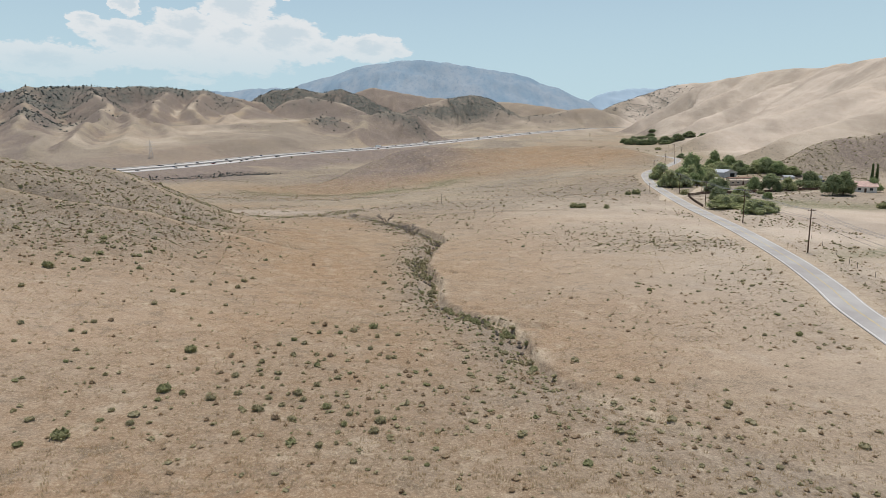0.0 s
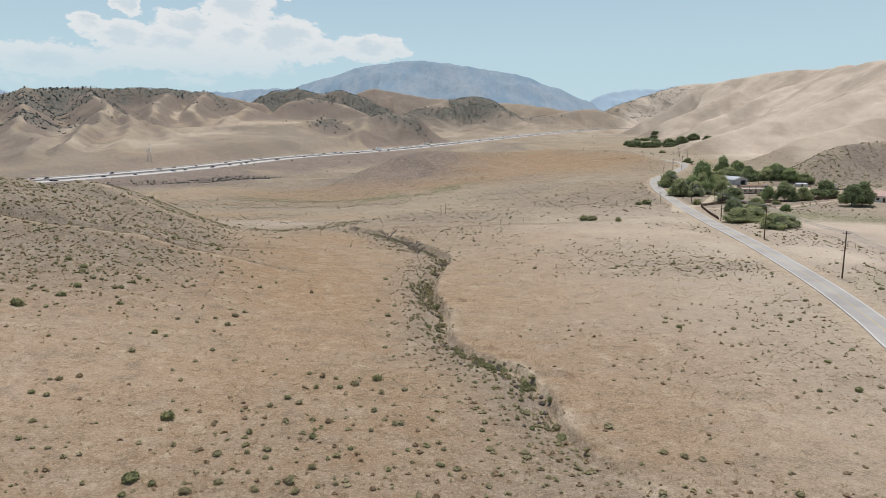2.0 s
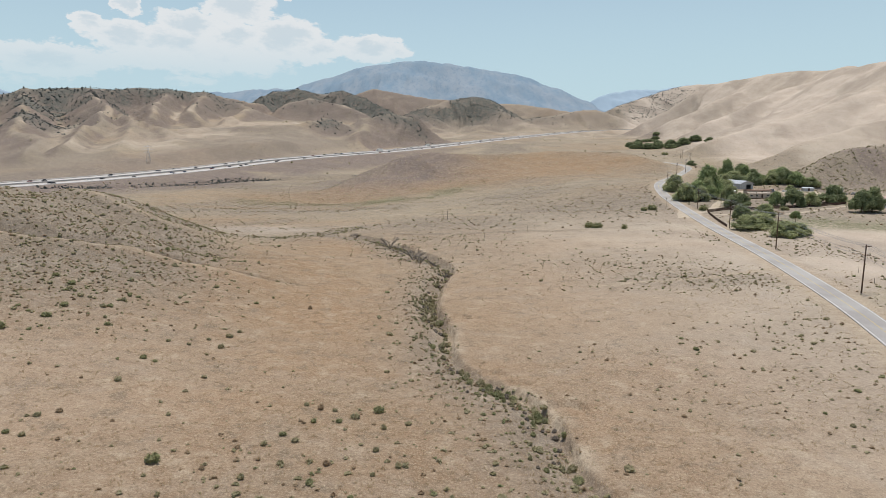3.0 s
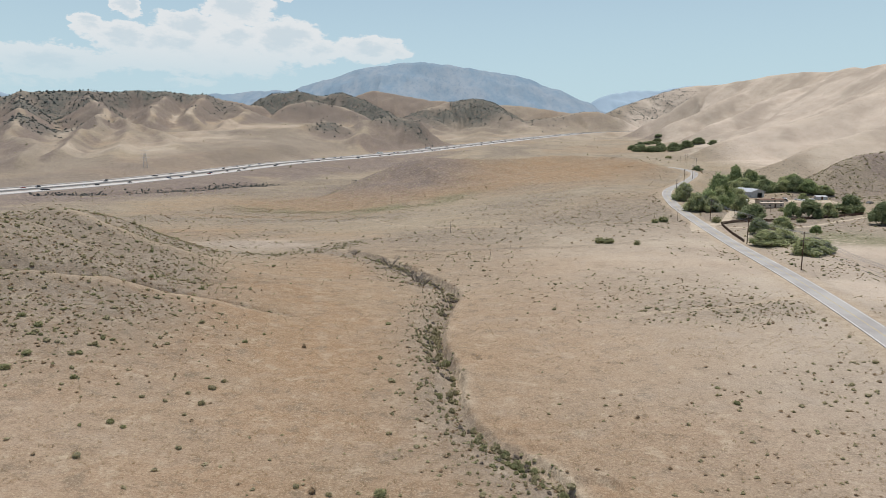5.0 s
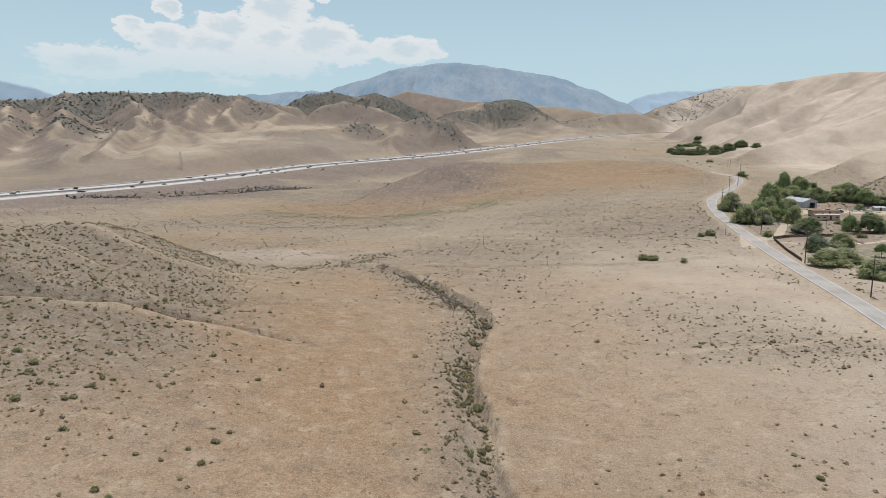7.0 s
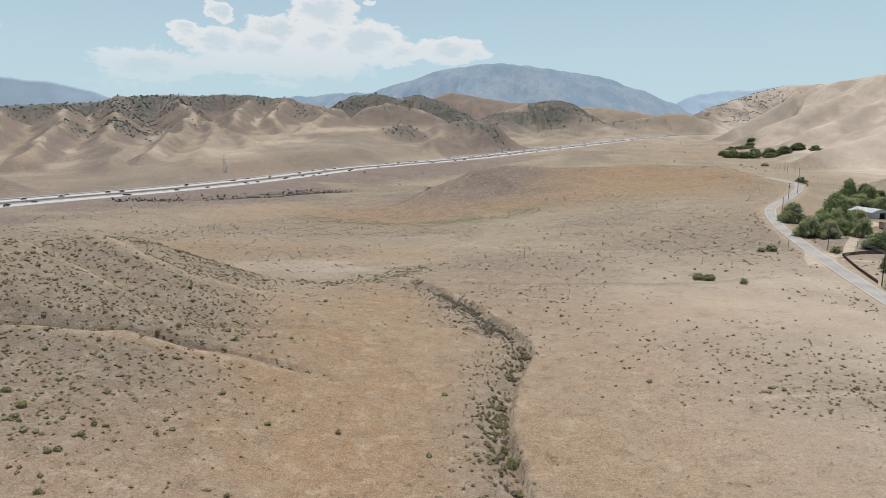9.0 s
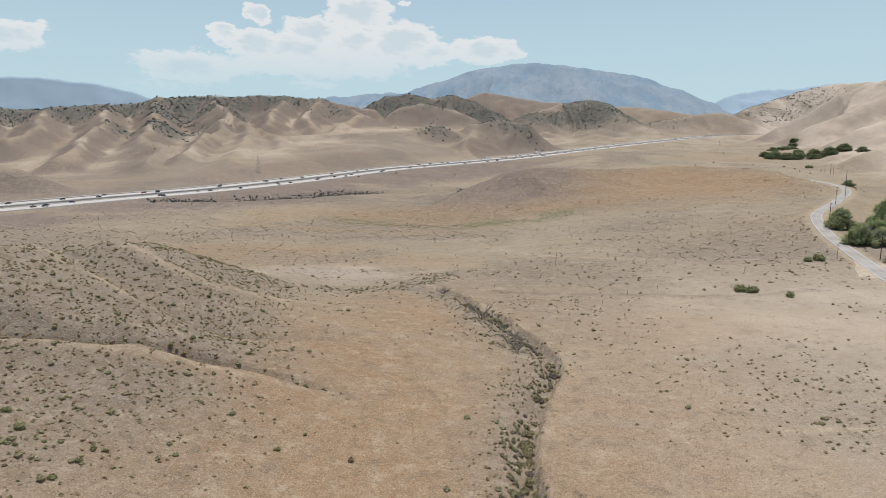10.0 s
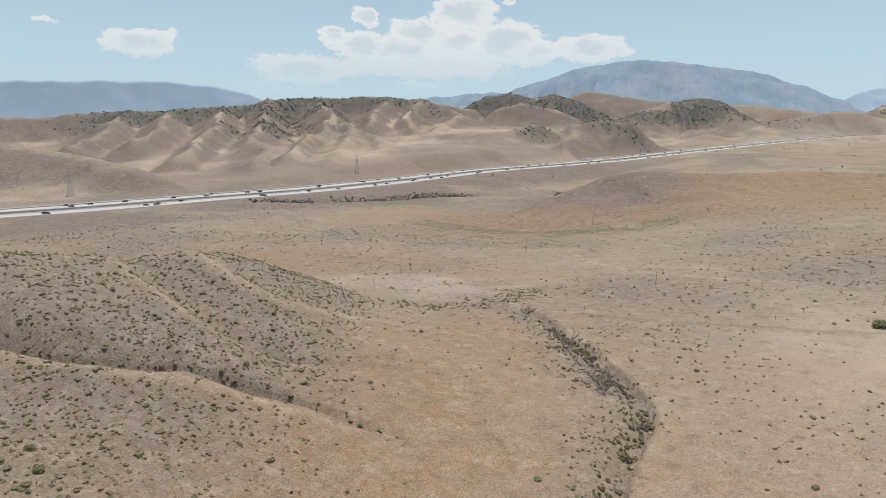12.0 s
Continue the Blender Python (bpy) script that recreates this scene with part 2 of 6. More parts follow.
LANE = asphalt("worn_asphalt", rgb(0.30, 0.285, 0.27), rgb(0.40, 0.385, 0.365), 3.0)
CONCRETE = asphalt("motorway_concrete", rgb(0.44, 0.42, 0.395), rgb(0.54, 0.52, 0.49), 2.0)
SHOULDER = asphalt("shoulder_asphalt", rgb(0.24, 0.215, 0.19), rgb(0.32, 0.29, 0.255), 2.0)
DIRT = plain("dirt_track", (0.45, 0.38, 0.29), 0.95, spec=0.1, vary=0.2, scale=0.4, grain=0.3)


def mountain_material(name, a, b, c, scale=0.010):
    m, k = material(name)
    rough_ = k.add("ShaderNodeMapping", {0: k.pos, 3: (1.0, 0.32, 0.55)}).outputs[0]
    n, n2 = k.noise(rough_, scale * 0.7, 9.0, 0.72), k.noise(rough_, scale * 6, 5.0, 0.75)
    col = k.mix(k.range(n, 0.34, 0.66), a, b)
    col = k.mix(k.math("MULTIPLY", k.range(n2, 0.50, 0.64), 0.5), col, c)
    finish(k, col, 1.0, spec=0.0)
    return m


# the blue of distance haze is put into these base colours
HAZE_BLUE_MOUNTAIN = mountain_material("haze_blue_chaparral", rgb(0.205, 0.285, 0.355), rgb(0.285, 0.335, 0.380), rgb(0.165, 0.240, 0.315))
# farther ranges: a paler blue, with more haze mixed into the colour
HAZE_PALE_MOUNTAIN = mountain_material("haze_pale_range", rgb(0.322, 0.415, 0.498), rgb(0.334, 0.427, 0.508), rgb(0.312, 0.405, 0.49))

# ---- shape of the land ----
def vnoise(x, y, seed=0.0):
    """Smooth value noise, 0 to 1."""
    xi, yi = np.floor(x), np.floor(y)
    fx, fy = x - xi, y - yi
    fx, fy = fx * fx * fx * (fx * (6 * fx - 15) + 10), fy * fy * fy * (fy * (6 * fy - 15) + 10)

    def h(a, b):
        v = np.sin(a * 127.1 + b * 311.7 + seed * 74.7) * 43758.5453
        return v - np.floor(v)

    low = h(xi, yi) * (1 - fx) + h(xi + 1, yi) * fx
    high = h(xi, yi + 1) * (1 - fx) + h(xi + 1, yi + 1) * fx
    return low * (1 - fy) + high * fy


def fbm(x, y, size, octaves=4, seed=0.0, ridged=False):
    out, amp, tot = 0.0, 1.0, 0.0
    for k in range(octaves):
        n = vnoise(x / size + 17.3 * k, y / size - 9.1 * k, seed + k)
        out = out + amp * (1 - np.abs(2 * n - 1) if ridged else n)
        tot, amp, size = tot + amp, amp * 0.5, size * 0.47
    return out / tot


def step(v, a, b):
    t = np.clip((v - a) / (b - a), 0, 1)
    return t * t * (3 - 2 * t)


def near_line(x, y, line):
    """Distance to a line of points (left of it negative), and its third value there."""
    best, side, third = np.full(np.shape(x), 1e9), np.zeros(np.shape(x)), np.zeros(np.shape(x))
    for (ax, ay, az), (bx, by, bz) in zip(line, line[1:]):
        ux, uy = bx - ax, by - ay
        t = np.clip(((x - ax) * ux + (y - ay) * uy) / (ux * ux + uy * uy), 0, 1)
        dx, dy = x - ax - t * ux, y - ay - t * uy
        d = np.hypot(dx, dy)
        closer = d < best
        best = np.where(closer, d, best)
        side = np.where(closer, np.sign(dx * uy - dy * ux), side)
        third = np.where(closer, az + t * (bz - az), third)
    return best, side, third


def smooth_line(points, parts=6):
    """A Catmull-Rom line through the points."""
    p = [np.array(q, float) for q in (points[0], *points, points[-1])]
    out = []
    for a, b, c, d in zip(p, p[1:], p[2:], p[3:]):
        for k in range(parts):
            t = k / parts
            out.append(tuple(0.5 * (2 * b + (c - a) * t + (2 * a - 5 * b + 4 * c - d) * t * t + (3 * b - a - 3 * c + d) * t**3)))
    return out + [tuple(p[-1])]


# x, y, z along the middle of the lane and of the motorway
ROAD = smooth_line([(46, -60, 13), (54, 40, 13.2), (64, 92, 13.6), (71, 116, 14), (79, 146, 14.2), (90, 198, 14.3), (101, 262, 14.3),
                    (114, 335, 15.5), (122, 382, 18), (140, 440, 20), (178, 510, 22), (212, 585, 25), (216, 660, 27), (198, 735, 26.5), (190, 770, 24)])
MOTORWAY = smooth_line([(-760, -160, 9), (-610, 120, 8), (-455, 415, 8), (-400, 560, 9.5), (-352, 690, 11), (-308, 820, 14.5), (-240, 945, 22.5),
                        (-164, 1050, 28), (-80, 1190, 34), (22, 1400, 44), (140, 1590, 56), (285, 1830, 70), (455, 2060, 84), (600, 2150, 90), (760, 2290, 98)], 4)
# x, y, depth along the dry wash, and along the draw in the near hill
WASH = smooth_line([(70, 20, 0.1), (42, 36, 0.15), (27, 50, 0.25), (18, 61, 0.4), (13, 70.5, 0.7), (11.3, 81, 1.2), (10.3, 92, 1.4), (6, 101.5, 1.0), (1.6, 109, 0.9),
                    (-1, 118, 1.4), (-2, 134, 1.9), (-4.5, 152, 2.1), (-3.3, 174, 2.2), (-0.5, 192, 2.1), (-5, 205, 1.9), (-13, 220, 1.5), (-22, 236, 1.5), (-34, 255, 1.1), (-46, 268, 0.2)])
DRAW = smooth_line([(-36, 164, 0.5), (-43, 165.5, 1.1), (-54, 166, 1.8), (-66, 163, 2.6), (-72, 161, 3.4), (-79, 156, 4.4), (-86, 151, 5.2), (-95, 147, 6.0), (-108, 144, 6.0), (-124, 144, 3.0)], 4)
SIDE_DRAW = smooth_line([(-47, 193, 0.3), (-57, 189, 0.9), (-65, 185, 1.8), (-73, 182, 3.2), (-82, 182, 4.4), (-92, 184, 5.2), (-103, 187, 5.2), (-118, 194, 3.0)], 4)
RIM_LINE = smooth_line([(-44.5, 162.5, 0.2), (-57, 159.5, 0.6), (-68, 154.5, 1.0), (-78, 147, 1.4), (-88, 142, 1.6), (-100, 138, 1.2)], 4)

CREST = smooth_line([(-120, 190, 0.6), (-105, 180, 1.2), (-92, 175.5, 1.5), (-80, 173, 1.4), (-71, 176, 0.9), (-64, 180, 0.2)], 4)
CREST_EAST = smooth_line([(-112, 205, 0.6), (-94, 199, 1.2), (-82, 202, 1.3), (-74.5, 212, 0.9), (-68.5, 220, 0.6), (-56, 227.5, 0.2)], 4)

# the eroded bank below the motorway
TRENCH = smooth_line([(-345, 560, 0), (-290, 605, 0), (-258, 652, 0), (-232, 680, 0), (-207, 704, 0), (-176, 726, 0), (-135, 748, 0), (-80, 775, 0)], 3)
# a curved band of brush under the terrace
BRUSH_ARC = smooth_line([(-75, 251, 0), (-70, 252, 0), (-62.6, 254, 0), (-50, 263, 0), (-43, 279, 0), (-40, 290, 0)], 3)
# a low bank across the flat
LEDGE = smooth_line([(-20, 256, 0), (5, 254, 0), (28, 252.5, 0), (52, 254, 0), (75, 262, 0)], 3)
# slumped alcoves in the bank of the wash: x, y, radius, depth
ALCOVES = [(5.2, 108.5, 2.6, 0.8), (8.6, 103.8, 2.2, 0.7), (13.2, 93.8, 3.4, 1.0), (13.5, 72.0, 2.0, 0.6), (1.2, 140.0, 2.2, 0.8), (-36.5, 262.0, 2.6, 0.9), (-35.5, 252.0, 2.8, 0.8)]

YS = [-400, 0, 60, 100, 150, 200, 300, 400, 520, 650, 800, 1000, 1500, 2500, 5000]
FLOOR_FAR_LEFT = [14, 14, 14, 13, 12, 10, 8, 7, 7, 8, 19, 44, 92, 125, 150]
FLOOR_LEFT = [18, 18, 16.5, 15.5, 14.3, 13, 9.0, 3.5, -3, 0, 8, 20, 46, 92, 150]
FLOOR_RIGHT = [13, 13, 13, 13.5, 14.2, 14.5, 15, 17, 19, 24, 28, 33, 50, 92, 150]
# middle x, y, half widths, turn in degrees, height
HILLS = [
    (-128.8, 157.6, 38.2, 34.7, 10, 21), (-109.8, 219.2, 20.2, 23.9, 0, 12.3), (-94.2, 101.4, 48.5, 44.5, 0, 5.4),
    (-13.8, 126.6, 37.7, 61.1, 0, -3.7),
]
# crest lines of the hills: slope, width of a rill, points x, y, z
RIDGES_WEST = [
    (0.70, 120, [(-1500, 500, 100), (-1369, 1157, 114), (-1294, 1289, 129), (-1196, 1344, 131), (-1077, 1382, 139), (-1025, 1423, 144), (-991, 1472, 157), (-943, 1505, 164)]),
    (0.70, 110, [(-943, 1505, 164), (-882, 1543, 172), (-823, 1576, 169), (-779, 1644, 177), (-717, 1717, 177), (-650, 1798, 183), (-607, 1866, 164), (-541, 1991, 160)]),
    (0.36, 90, [(-761, 636, 57), (-686, 650, 51), (-622, 646, 43), (-566, 633, 37), (-527, 628, 30), (-472, 610, 20)]),
]
SPURS_WEST = [
    (0.56, 70, [(-829, 1573, 166), (-703, 1391, 122), (-595, 1278, 88), (-489, 1162, 68)]), (0.56, 60, [(-703, 1391, 122), (-629, 1204, 83), (-573, 1040, 65), (-512, 878, 42)]),
    (0.56, 70, [(-943, 1504, 160), (-807, 1271, 104), (-682, 1054, 67)]), (0.56, 70, [(-717, 1717, 174), (-656, 1525, 138), (-599, 1353, 97)]),
    (0.56, 70, [(-650, 1798, 179), (-589, 1554, 126), (-505, 1372, 94)]), (0.52, 70, [(-1025, 1423, 143), (-854, 1176, 95), (-713, 930, 57), (-651, 826, 38)]),
    (0.52, 80, [(-1134, 1360, 133), (-939, 1105, 88), (-835, 929, 61)]), (0.52, 80, [(-1235, 1321, 130), (-1009, 1037, 77), (-895, 866, 57)]),
]
SPURS_LOW = [
    (0.36, 60, [(-595, 1278, 88), (-479, 989, 52), (-425, 859, 32)]), (0.36, 60, [(-489, 1162, 68), (-405, 1013, 47), (-372, 886, 29)]),
    (0.40, 70, [(-607, 1866, 164), (-502, 1690, 131), (-455, 1337, 82)]), (0.36, 60, [(-682, 1054, 67), (-580, 942, 52), (-523, 823, 32)]),
]
RIDGES_NORTH = [
    (0.60, 90, [(-698, 2257, 167), (-635, 2328, 209), (-589, 2392, 231), (-519, 2409, 244), (-444, 2404, 222), (-359, 2388, 232), (-283, 2348, 203), (-210, 2305, 166)]),
    (0.42, 80, [(-112, 2262, 154), (-59, 2314, 170), (15, 2365, 197), (98, 2363, 207), (162, 2339, 194), (201, 2256, 160)]),
    (0.42, 80, [(-499, 1899, 129), (-463, 1960, 159), (-407, 2024, 181), (-339, 1986, 160), (-258, 1948, 136)]),
    (0.40, 120, [(-418, 2935, 251), (-326, 2997, 286), (-202, 3008, 273), (-76, 2964, 244), (42, 2915, 228)]),
]
RIDGES_MIDDLE = [
    (0.42, 50, [(-356, 1212, 48), (-315, 1306, 70), (-282, 1365, 85), (-247, 1393, 98), (-203, 1380, 85)]),
    (0.46, 50, [(-214, 1378, 79), (-176, 1434, 99), (-125, 1460, 107), (-65, 1454, 100), (-12, 1405, 74), (21, 1345, 55)]),
    (0.46, 45, [(-176, 1434, 99), (-176, 1273, 64), (-155, 1190, 44)]),
    (0.30, 80, [(143, 2611, 167), (206, 2657, 200), (306, 2647, 199), (397, 2584, 182), (481, 2518, 163)]),
    (0.30, 80, [(268, 2299, 122), (393, 2331, 144), (464, 2348, 157), (536, 2332, 163), (592, 2300, 141)]),
]
# the knoll in the valley with the low swell that runs on from it
RIDGES_KNOLL = [(0.27, 60, [(-112, 585, 3), (-93, 618, 12), (-70, 645, 24), (-43, 664, 34), (-22, 672, 37), (11, 678, 34)]), (0.20, 60, [(11, 678, 34), (49, 700, 34), (111, 715, 36), (159, 690, 37), (181, 647, 36), (186, 590, 30)])]
RIDGES_EAST = [
    (0.55, 130, [(571, 1870, 107), (641, 1868, 142), (699, 1879, 181), (753, 1858, 206), (786, 1790, 212), (837, 1711, 218), (881, 1632, 219), (899, 1507, 208), (909, 1382, 197)]),
    (0.45, 120, [(729, 1224, 176), (734, 1162, 177), (737, 1112, 178), (740, 1012, 174), (685, 801, 149), (631, 574, 132), (560, 200, 120), (540, -350, 110)]),
    (0.50, 120, [(642, 2481, 177), (725, 2561, 201), (802, 2643, 229), (898, 2717, 257), (996, 2788, 280), (1093, 2858, 295), (1308, 2810, 300)]),
]
SPURS_EAST = [
    (0.46, 75, [(418, 1183, 52), (484, 1212, 84), (564, 1254, 110), (650, 1301, 143), (734, 1336, 168), (822, 1378, 193), (890, 1480, 205)]),
    (0.42, 75, [(324, 845, 40), (386, 873, 62), (441, 880, 75), (500, 894, 90), (559, 917, 109), (639, 961, 136), (740, 1012, 174)]),
    (0.36, 60, [(285, 588, 34), (327, 601, 48), (378, 618, 60), (425, 635, 70), (524, 674, 99)]),
    (0.46, 75, [(530, 1632, 85), (573, 1606, 107), (661, 1625, 142), (782, 1682, 187)]),
    (0.46, 34, [(224, 424, 22), (242, 443, 30), (260, 455, 35), (287, 468, 41), (314, 469, 44), (338, 452, 48), (430, 430, 64), (560, 420, 110)]),
]
RIDGES = RIDGES_WEST + SPURS_WEST + SPURS_LOW + RIDGES_NORTH + RIDGES_MIDDLE + RIDGES_KNOLL + RIDGES_EAST + SPURS_EAST
STONY_SPUR = [(235, 432, 0), (260, 455, 0), (287, 468, 0), (338, 452, 0), (430, 430, 0)]
# foot of the grassy range: x over y
FOOT = [(-400, 210), (0, 225), (250, 245), (450, 268), (600, 278), (800, 315), (1150, 395), (1500, 470), (1900, 525), (2400, 640), (5000, 1507)]


def bump(x, y, mx, my, rx, ry, turn, high):
    c, s = math.cos(radians(turn)), math.sin(radians(turn))
    u, v = ((x - mx) * c + (y - my) * s) / rx, (-(x - mx) * s + (y - my) * c) / ry
    return high * np.exp(-0.5 * (u * u + v * v))


def ridge_height(x, y, floor):
    """How far the ridges stand over the valley floor: worn slopes with rills that run down from each crest."""
    shape = x.shape
    x, y, floor = x.ravel(), y.ravel(), floor.ravel()
    total = np.zeros(x.shape)
    go = np.flatnonzero((y > 330) | (x > 150))
    x, y, floor = x[go], y[go], floor[go]
    wx, wy = x + 34 * (fbm(x, y, 150, 3, 8) - 0.5), y + 34 * (fbm(x, y, 150, 3, 9) - 0.5)
    jog = fbm(x, y, 110, 3, 12)
    fine = fbm(x, y, 38, 3, 13, True) - 0.55
    power = np.zeros(x.shape)
    for slope, rill, line in RIDGES:
        p = np.array(line, float)
        reach = (p[:, 2].max() + 5) / slope + 40
        i = np.flatnonzero((x > p[:, 0].min() - reach) & (x < p[:, 0].max() + reach) & (y > p[:, 1].min() - reach) & (y < p[:, 1].max() + reach))
        if not len(i):
            continue
        qx, qy = wx[i], wy[i]
        best, top, along_ = np.full(len(i), 1e9), np.zeros(len(i)), np.zeros(len(i))
        run = 0.0
        for (ax, ay, az), (bx, by, bz) in zip(line, line[1:]):
            ux, uy = bx - ax, by - ay
            long = math.hypot(ux, uy)
            t = np.clip(((qx - ax) * ux + (qy - ay) * uy) / (long * long), 0, 1)
            d = np.hypot(qx - ax - t * ux, qy - ay - t * uy)
            near = d < best
            best, top, along_ = np.where(near, d, best), np.where(near, az + t * (bz - az), top), np.where(near, run + t * long, along_)
            run += long
        high = np.maximum(top - floor[i], 1.0)
        far = best / np.maximum(high / slope, 25)
        worn = np.sin(math.pi * (along_ / rill + 1.6 * jog[i] + 0.3 * far)) ** 2
        far = 0.86 * np.clip(np.sqrt(far * far + 0.012) - 0.11 + (0.06 if line[0][0] > 160 else 0.12) * (1 - worn) * np.clip(far * 3, 0, 1), 0, 1.16)
        h = high * (1 - far) ** 1.75 * (1 + (0.08 if line[0][0] > 160 else 0.22) * fine[i] * np.clip(3 * far, 0, 1))
        power[i] += np.maximum(h, 0) ** 12
    total[go] = power ** (1 / 12)
    return total.reshape(shape)


def land(x, y, carve=True):
    """Height of the ground."""
    x, y = np.asarray(x, float), np.asarray(y, float)
    a, b, c = (np.interp(y, YS, z) for z in (FLOOR_FAR_LEFT, FLOOR_LEFT, FLOOR_RIGHT))
    t, u = step(x, -330, -70), np.clip((x + 70) / 170, 0, 1)
    z = np.where(x < -70, a + (b - a) * t, b + (c - b) * u)
    far = step(y, 250, 900)
    away = near_line(x, y, MOTORWAY)
    raised = ridge_height(x, y, z)
    z = z + (fbm(x, y, 60, 4, 3) - 0.5) * (2.0 + 4 * far) + (fbm(x, y, 9, 3, 5) - 0.5) * 0.5
    hills = sum(bump(x, y, *h) for h in HILLS)
    fold = fbm(x, y, 45, 4, 11, True) - 0.6
    z = z + hills * (1 + 0.35 * fold) + raised
    # low folds past the motorway
    wild = step(y, 700, 1100) * step(x, 420, 60) * step(away[0], 45, 190)
    z = z + wild * ((fbm(x, y, 170, 4, 21, True) - 0.5) * 14)
    if carve:
        d, side, zr = away
        k = step(d, 100, 46)
        z = z + (zr - 0.35 - z) * k
        d, side, zr = near_line(x, y, ROAD)
        k = step(d, 16, 5.2)
        z = z + (zr - 0.12 - z) * k
        wob = (fbm(x, y, 7, 3, 41) - 0.5) * 3.6
        d, side, deep = near_line(x, y, WASH)
        d = np.maximum(d + wob * step(d, 0.3, 3), 0)
        nook = vnoise(x / 6.5, y / 6.5, 43)
        wide = np.where(side < 0, 3.4, 0.7 + 0.8 * nook)
        power = np.where(side < 0, 1.6, 5.0 + 5.0 * step(nook, 0.35, 0.7))
        z = z - deep * np.exp(-((d / wide) ** power))
        # slumped alcoves in the bank: a curved scarp, its floor falling to the wash
        for ax, ay, r, deep in ALCOVES:
            q = np.hypot((x - ax) * (1 + 0.3 * (vnoise(x / 3, y / 3, 47) - 0.5)), (y - ay) * 1.25)
            z = z - deep * step(q, r, r - 0.9) * np.clip(0.55 + 0.45 * (q / r), 0, 1)
        d, side, deep = near_line(x, y, DRAW)
        z = z - 0.75 * deep * np.exp(-((np.maximum(d + wob * 0.4, 0) / np.clip(1.3 + 0.62 * deep, 0, 4.4)) ** 1.8))
        z = z - np.clip(0.55 + 0.25 * deep, 0, 1.3) * step(x, -39, -50) * np.exp(-((np.maximum(d + wob * 0.15, 0) / 1.1) ** 6))
        d, side, high = near_line(x, y, RIM_LINE)
        z = z + high * np.exp(-((d / 4.0) ** 2))
        for line in (CREST, CREST_EAST):
            d, side, high = near_line(x, y, line)
            z = z + 0.7 * high * np.exp(-((d / 4.0) ** 2))
        z = z - 3.2 * np.exp(-((near_line(x, y, TRENCH)[0] / 7) ** 2))
        z = z + 0.45 * np.exp(-((near_line(x, y, LEDGE)[0] / 1.1) ** 2))
        d, side, deep = near_line(x, y, SIDE_DRAW)
        z = z - deep * np.exp(-((d / 6.5) ** 1.6)) - 0.7 * step(x, -44, -52) * step(x, -92, -80) * np.exp(-((np.maximum(d + wob * 0.15, 0) / 0.9) ** 6))
    return z

# ---- ground ----
def quads_object(name, co, quads, mat, smooth=True):
    """A mesh from arrays of places (n x 3) and quads (m x 4)."""
    me = bpy.data.meshes.new(name)
    me.vertices.add(len(co))
    me.vertices.foreach_set("co", np.ascontiguousarray(co, np.float32).ravel())
    me.loops.add(quads.size)
    me.loops.foreach_set("vertex_index", np.ascontiguousarray(quads, np.int32).ravel())
    me.polygons.add(len(quads))
    me.polygons.foreach_set("loop_start", np.arange(0, quads.size, quads.shape[1], dtype=np.int32))
    me.polygons.foreach_set("use_smooth", np.full(len(quads), smooth))
    me.update(calc_edges=True)
    me.materials.append(mat)
    return new(name, me)


def grid_quads(rows, cols, wrap=False):
    i, j = np.meshgrid(np.arange(rows - 1), np.arange(cols if wrap else cols - 1), indexing="ij")
    n = (j + 1) % cols
    return np.stack([i * cols + j, (i + 1) * cols + j, (i + 1) * cols + n, i * cols + n], -1).reshape(-1, 4)


def oak_belt(x, y):
    """Where oaks and scrub grow on the far ridges."""
    rows = ((-900, 1505, 105, 55, 29, 3.6), (-850, 1340, 55, 85, 30, 1.8), (-1215, 1290, 60, 45, 20, 1.0), (-1050, 1390, 130, 30, 25, 0.5), (-690, 1700, 110, 60, 45, 0.8), (-460, 2360, 230, 85, 0, 2.4), (60, 2320, 150, 60, 0, 1.5), (-400, 1960, 90, 40, 0, 0.55),
            (-100, 1445, 70, 16, -10, 0.7), (-243, 1375, 24, 18, 0, 0.8), (860, 2600, 190, 90, 38, 0.75), (-840, 1450, 60, 60, 0, 0.5))
    return sum(bump(x, y, *r) for r in rows)


def stony(x, y):
    """The stony spur above the ranch."""
    return np.exp(-((near_line(x, y, STONY_SPUR)[0] / 42) ** 4))


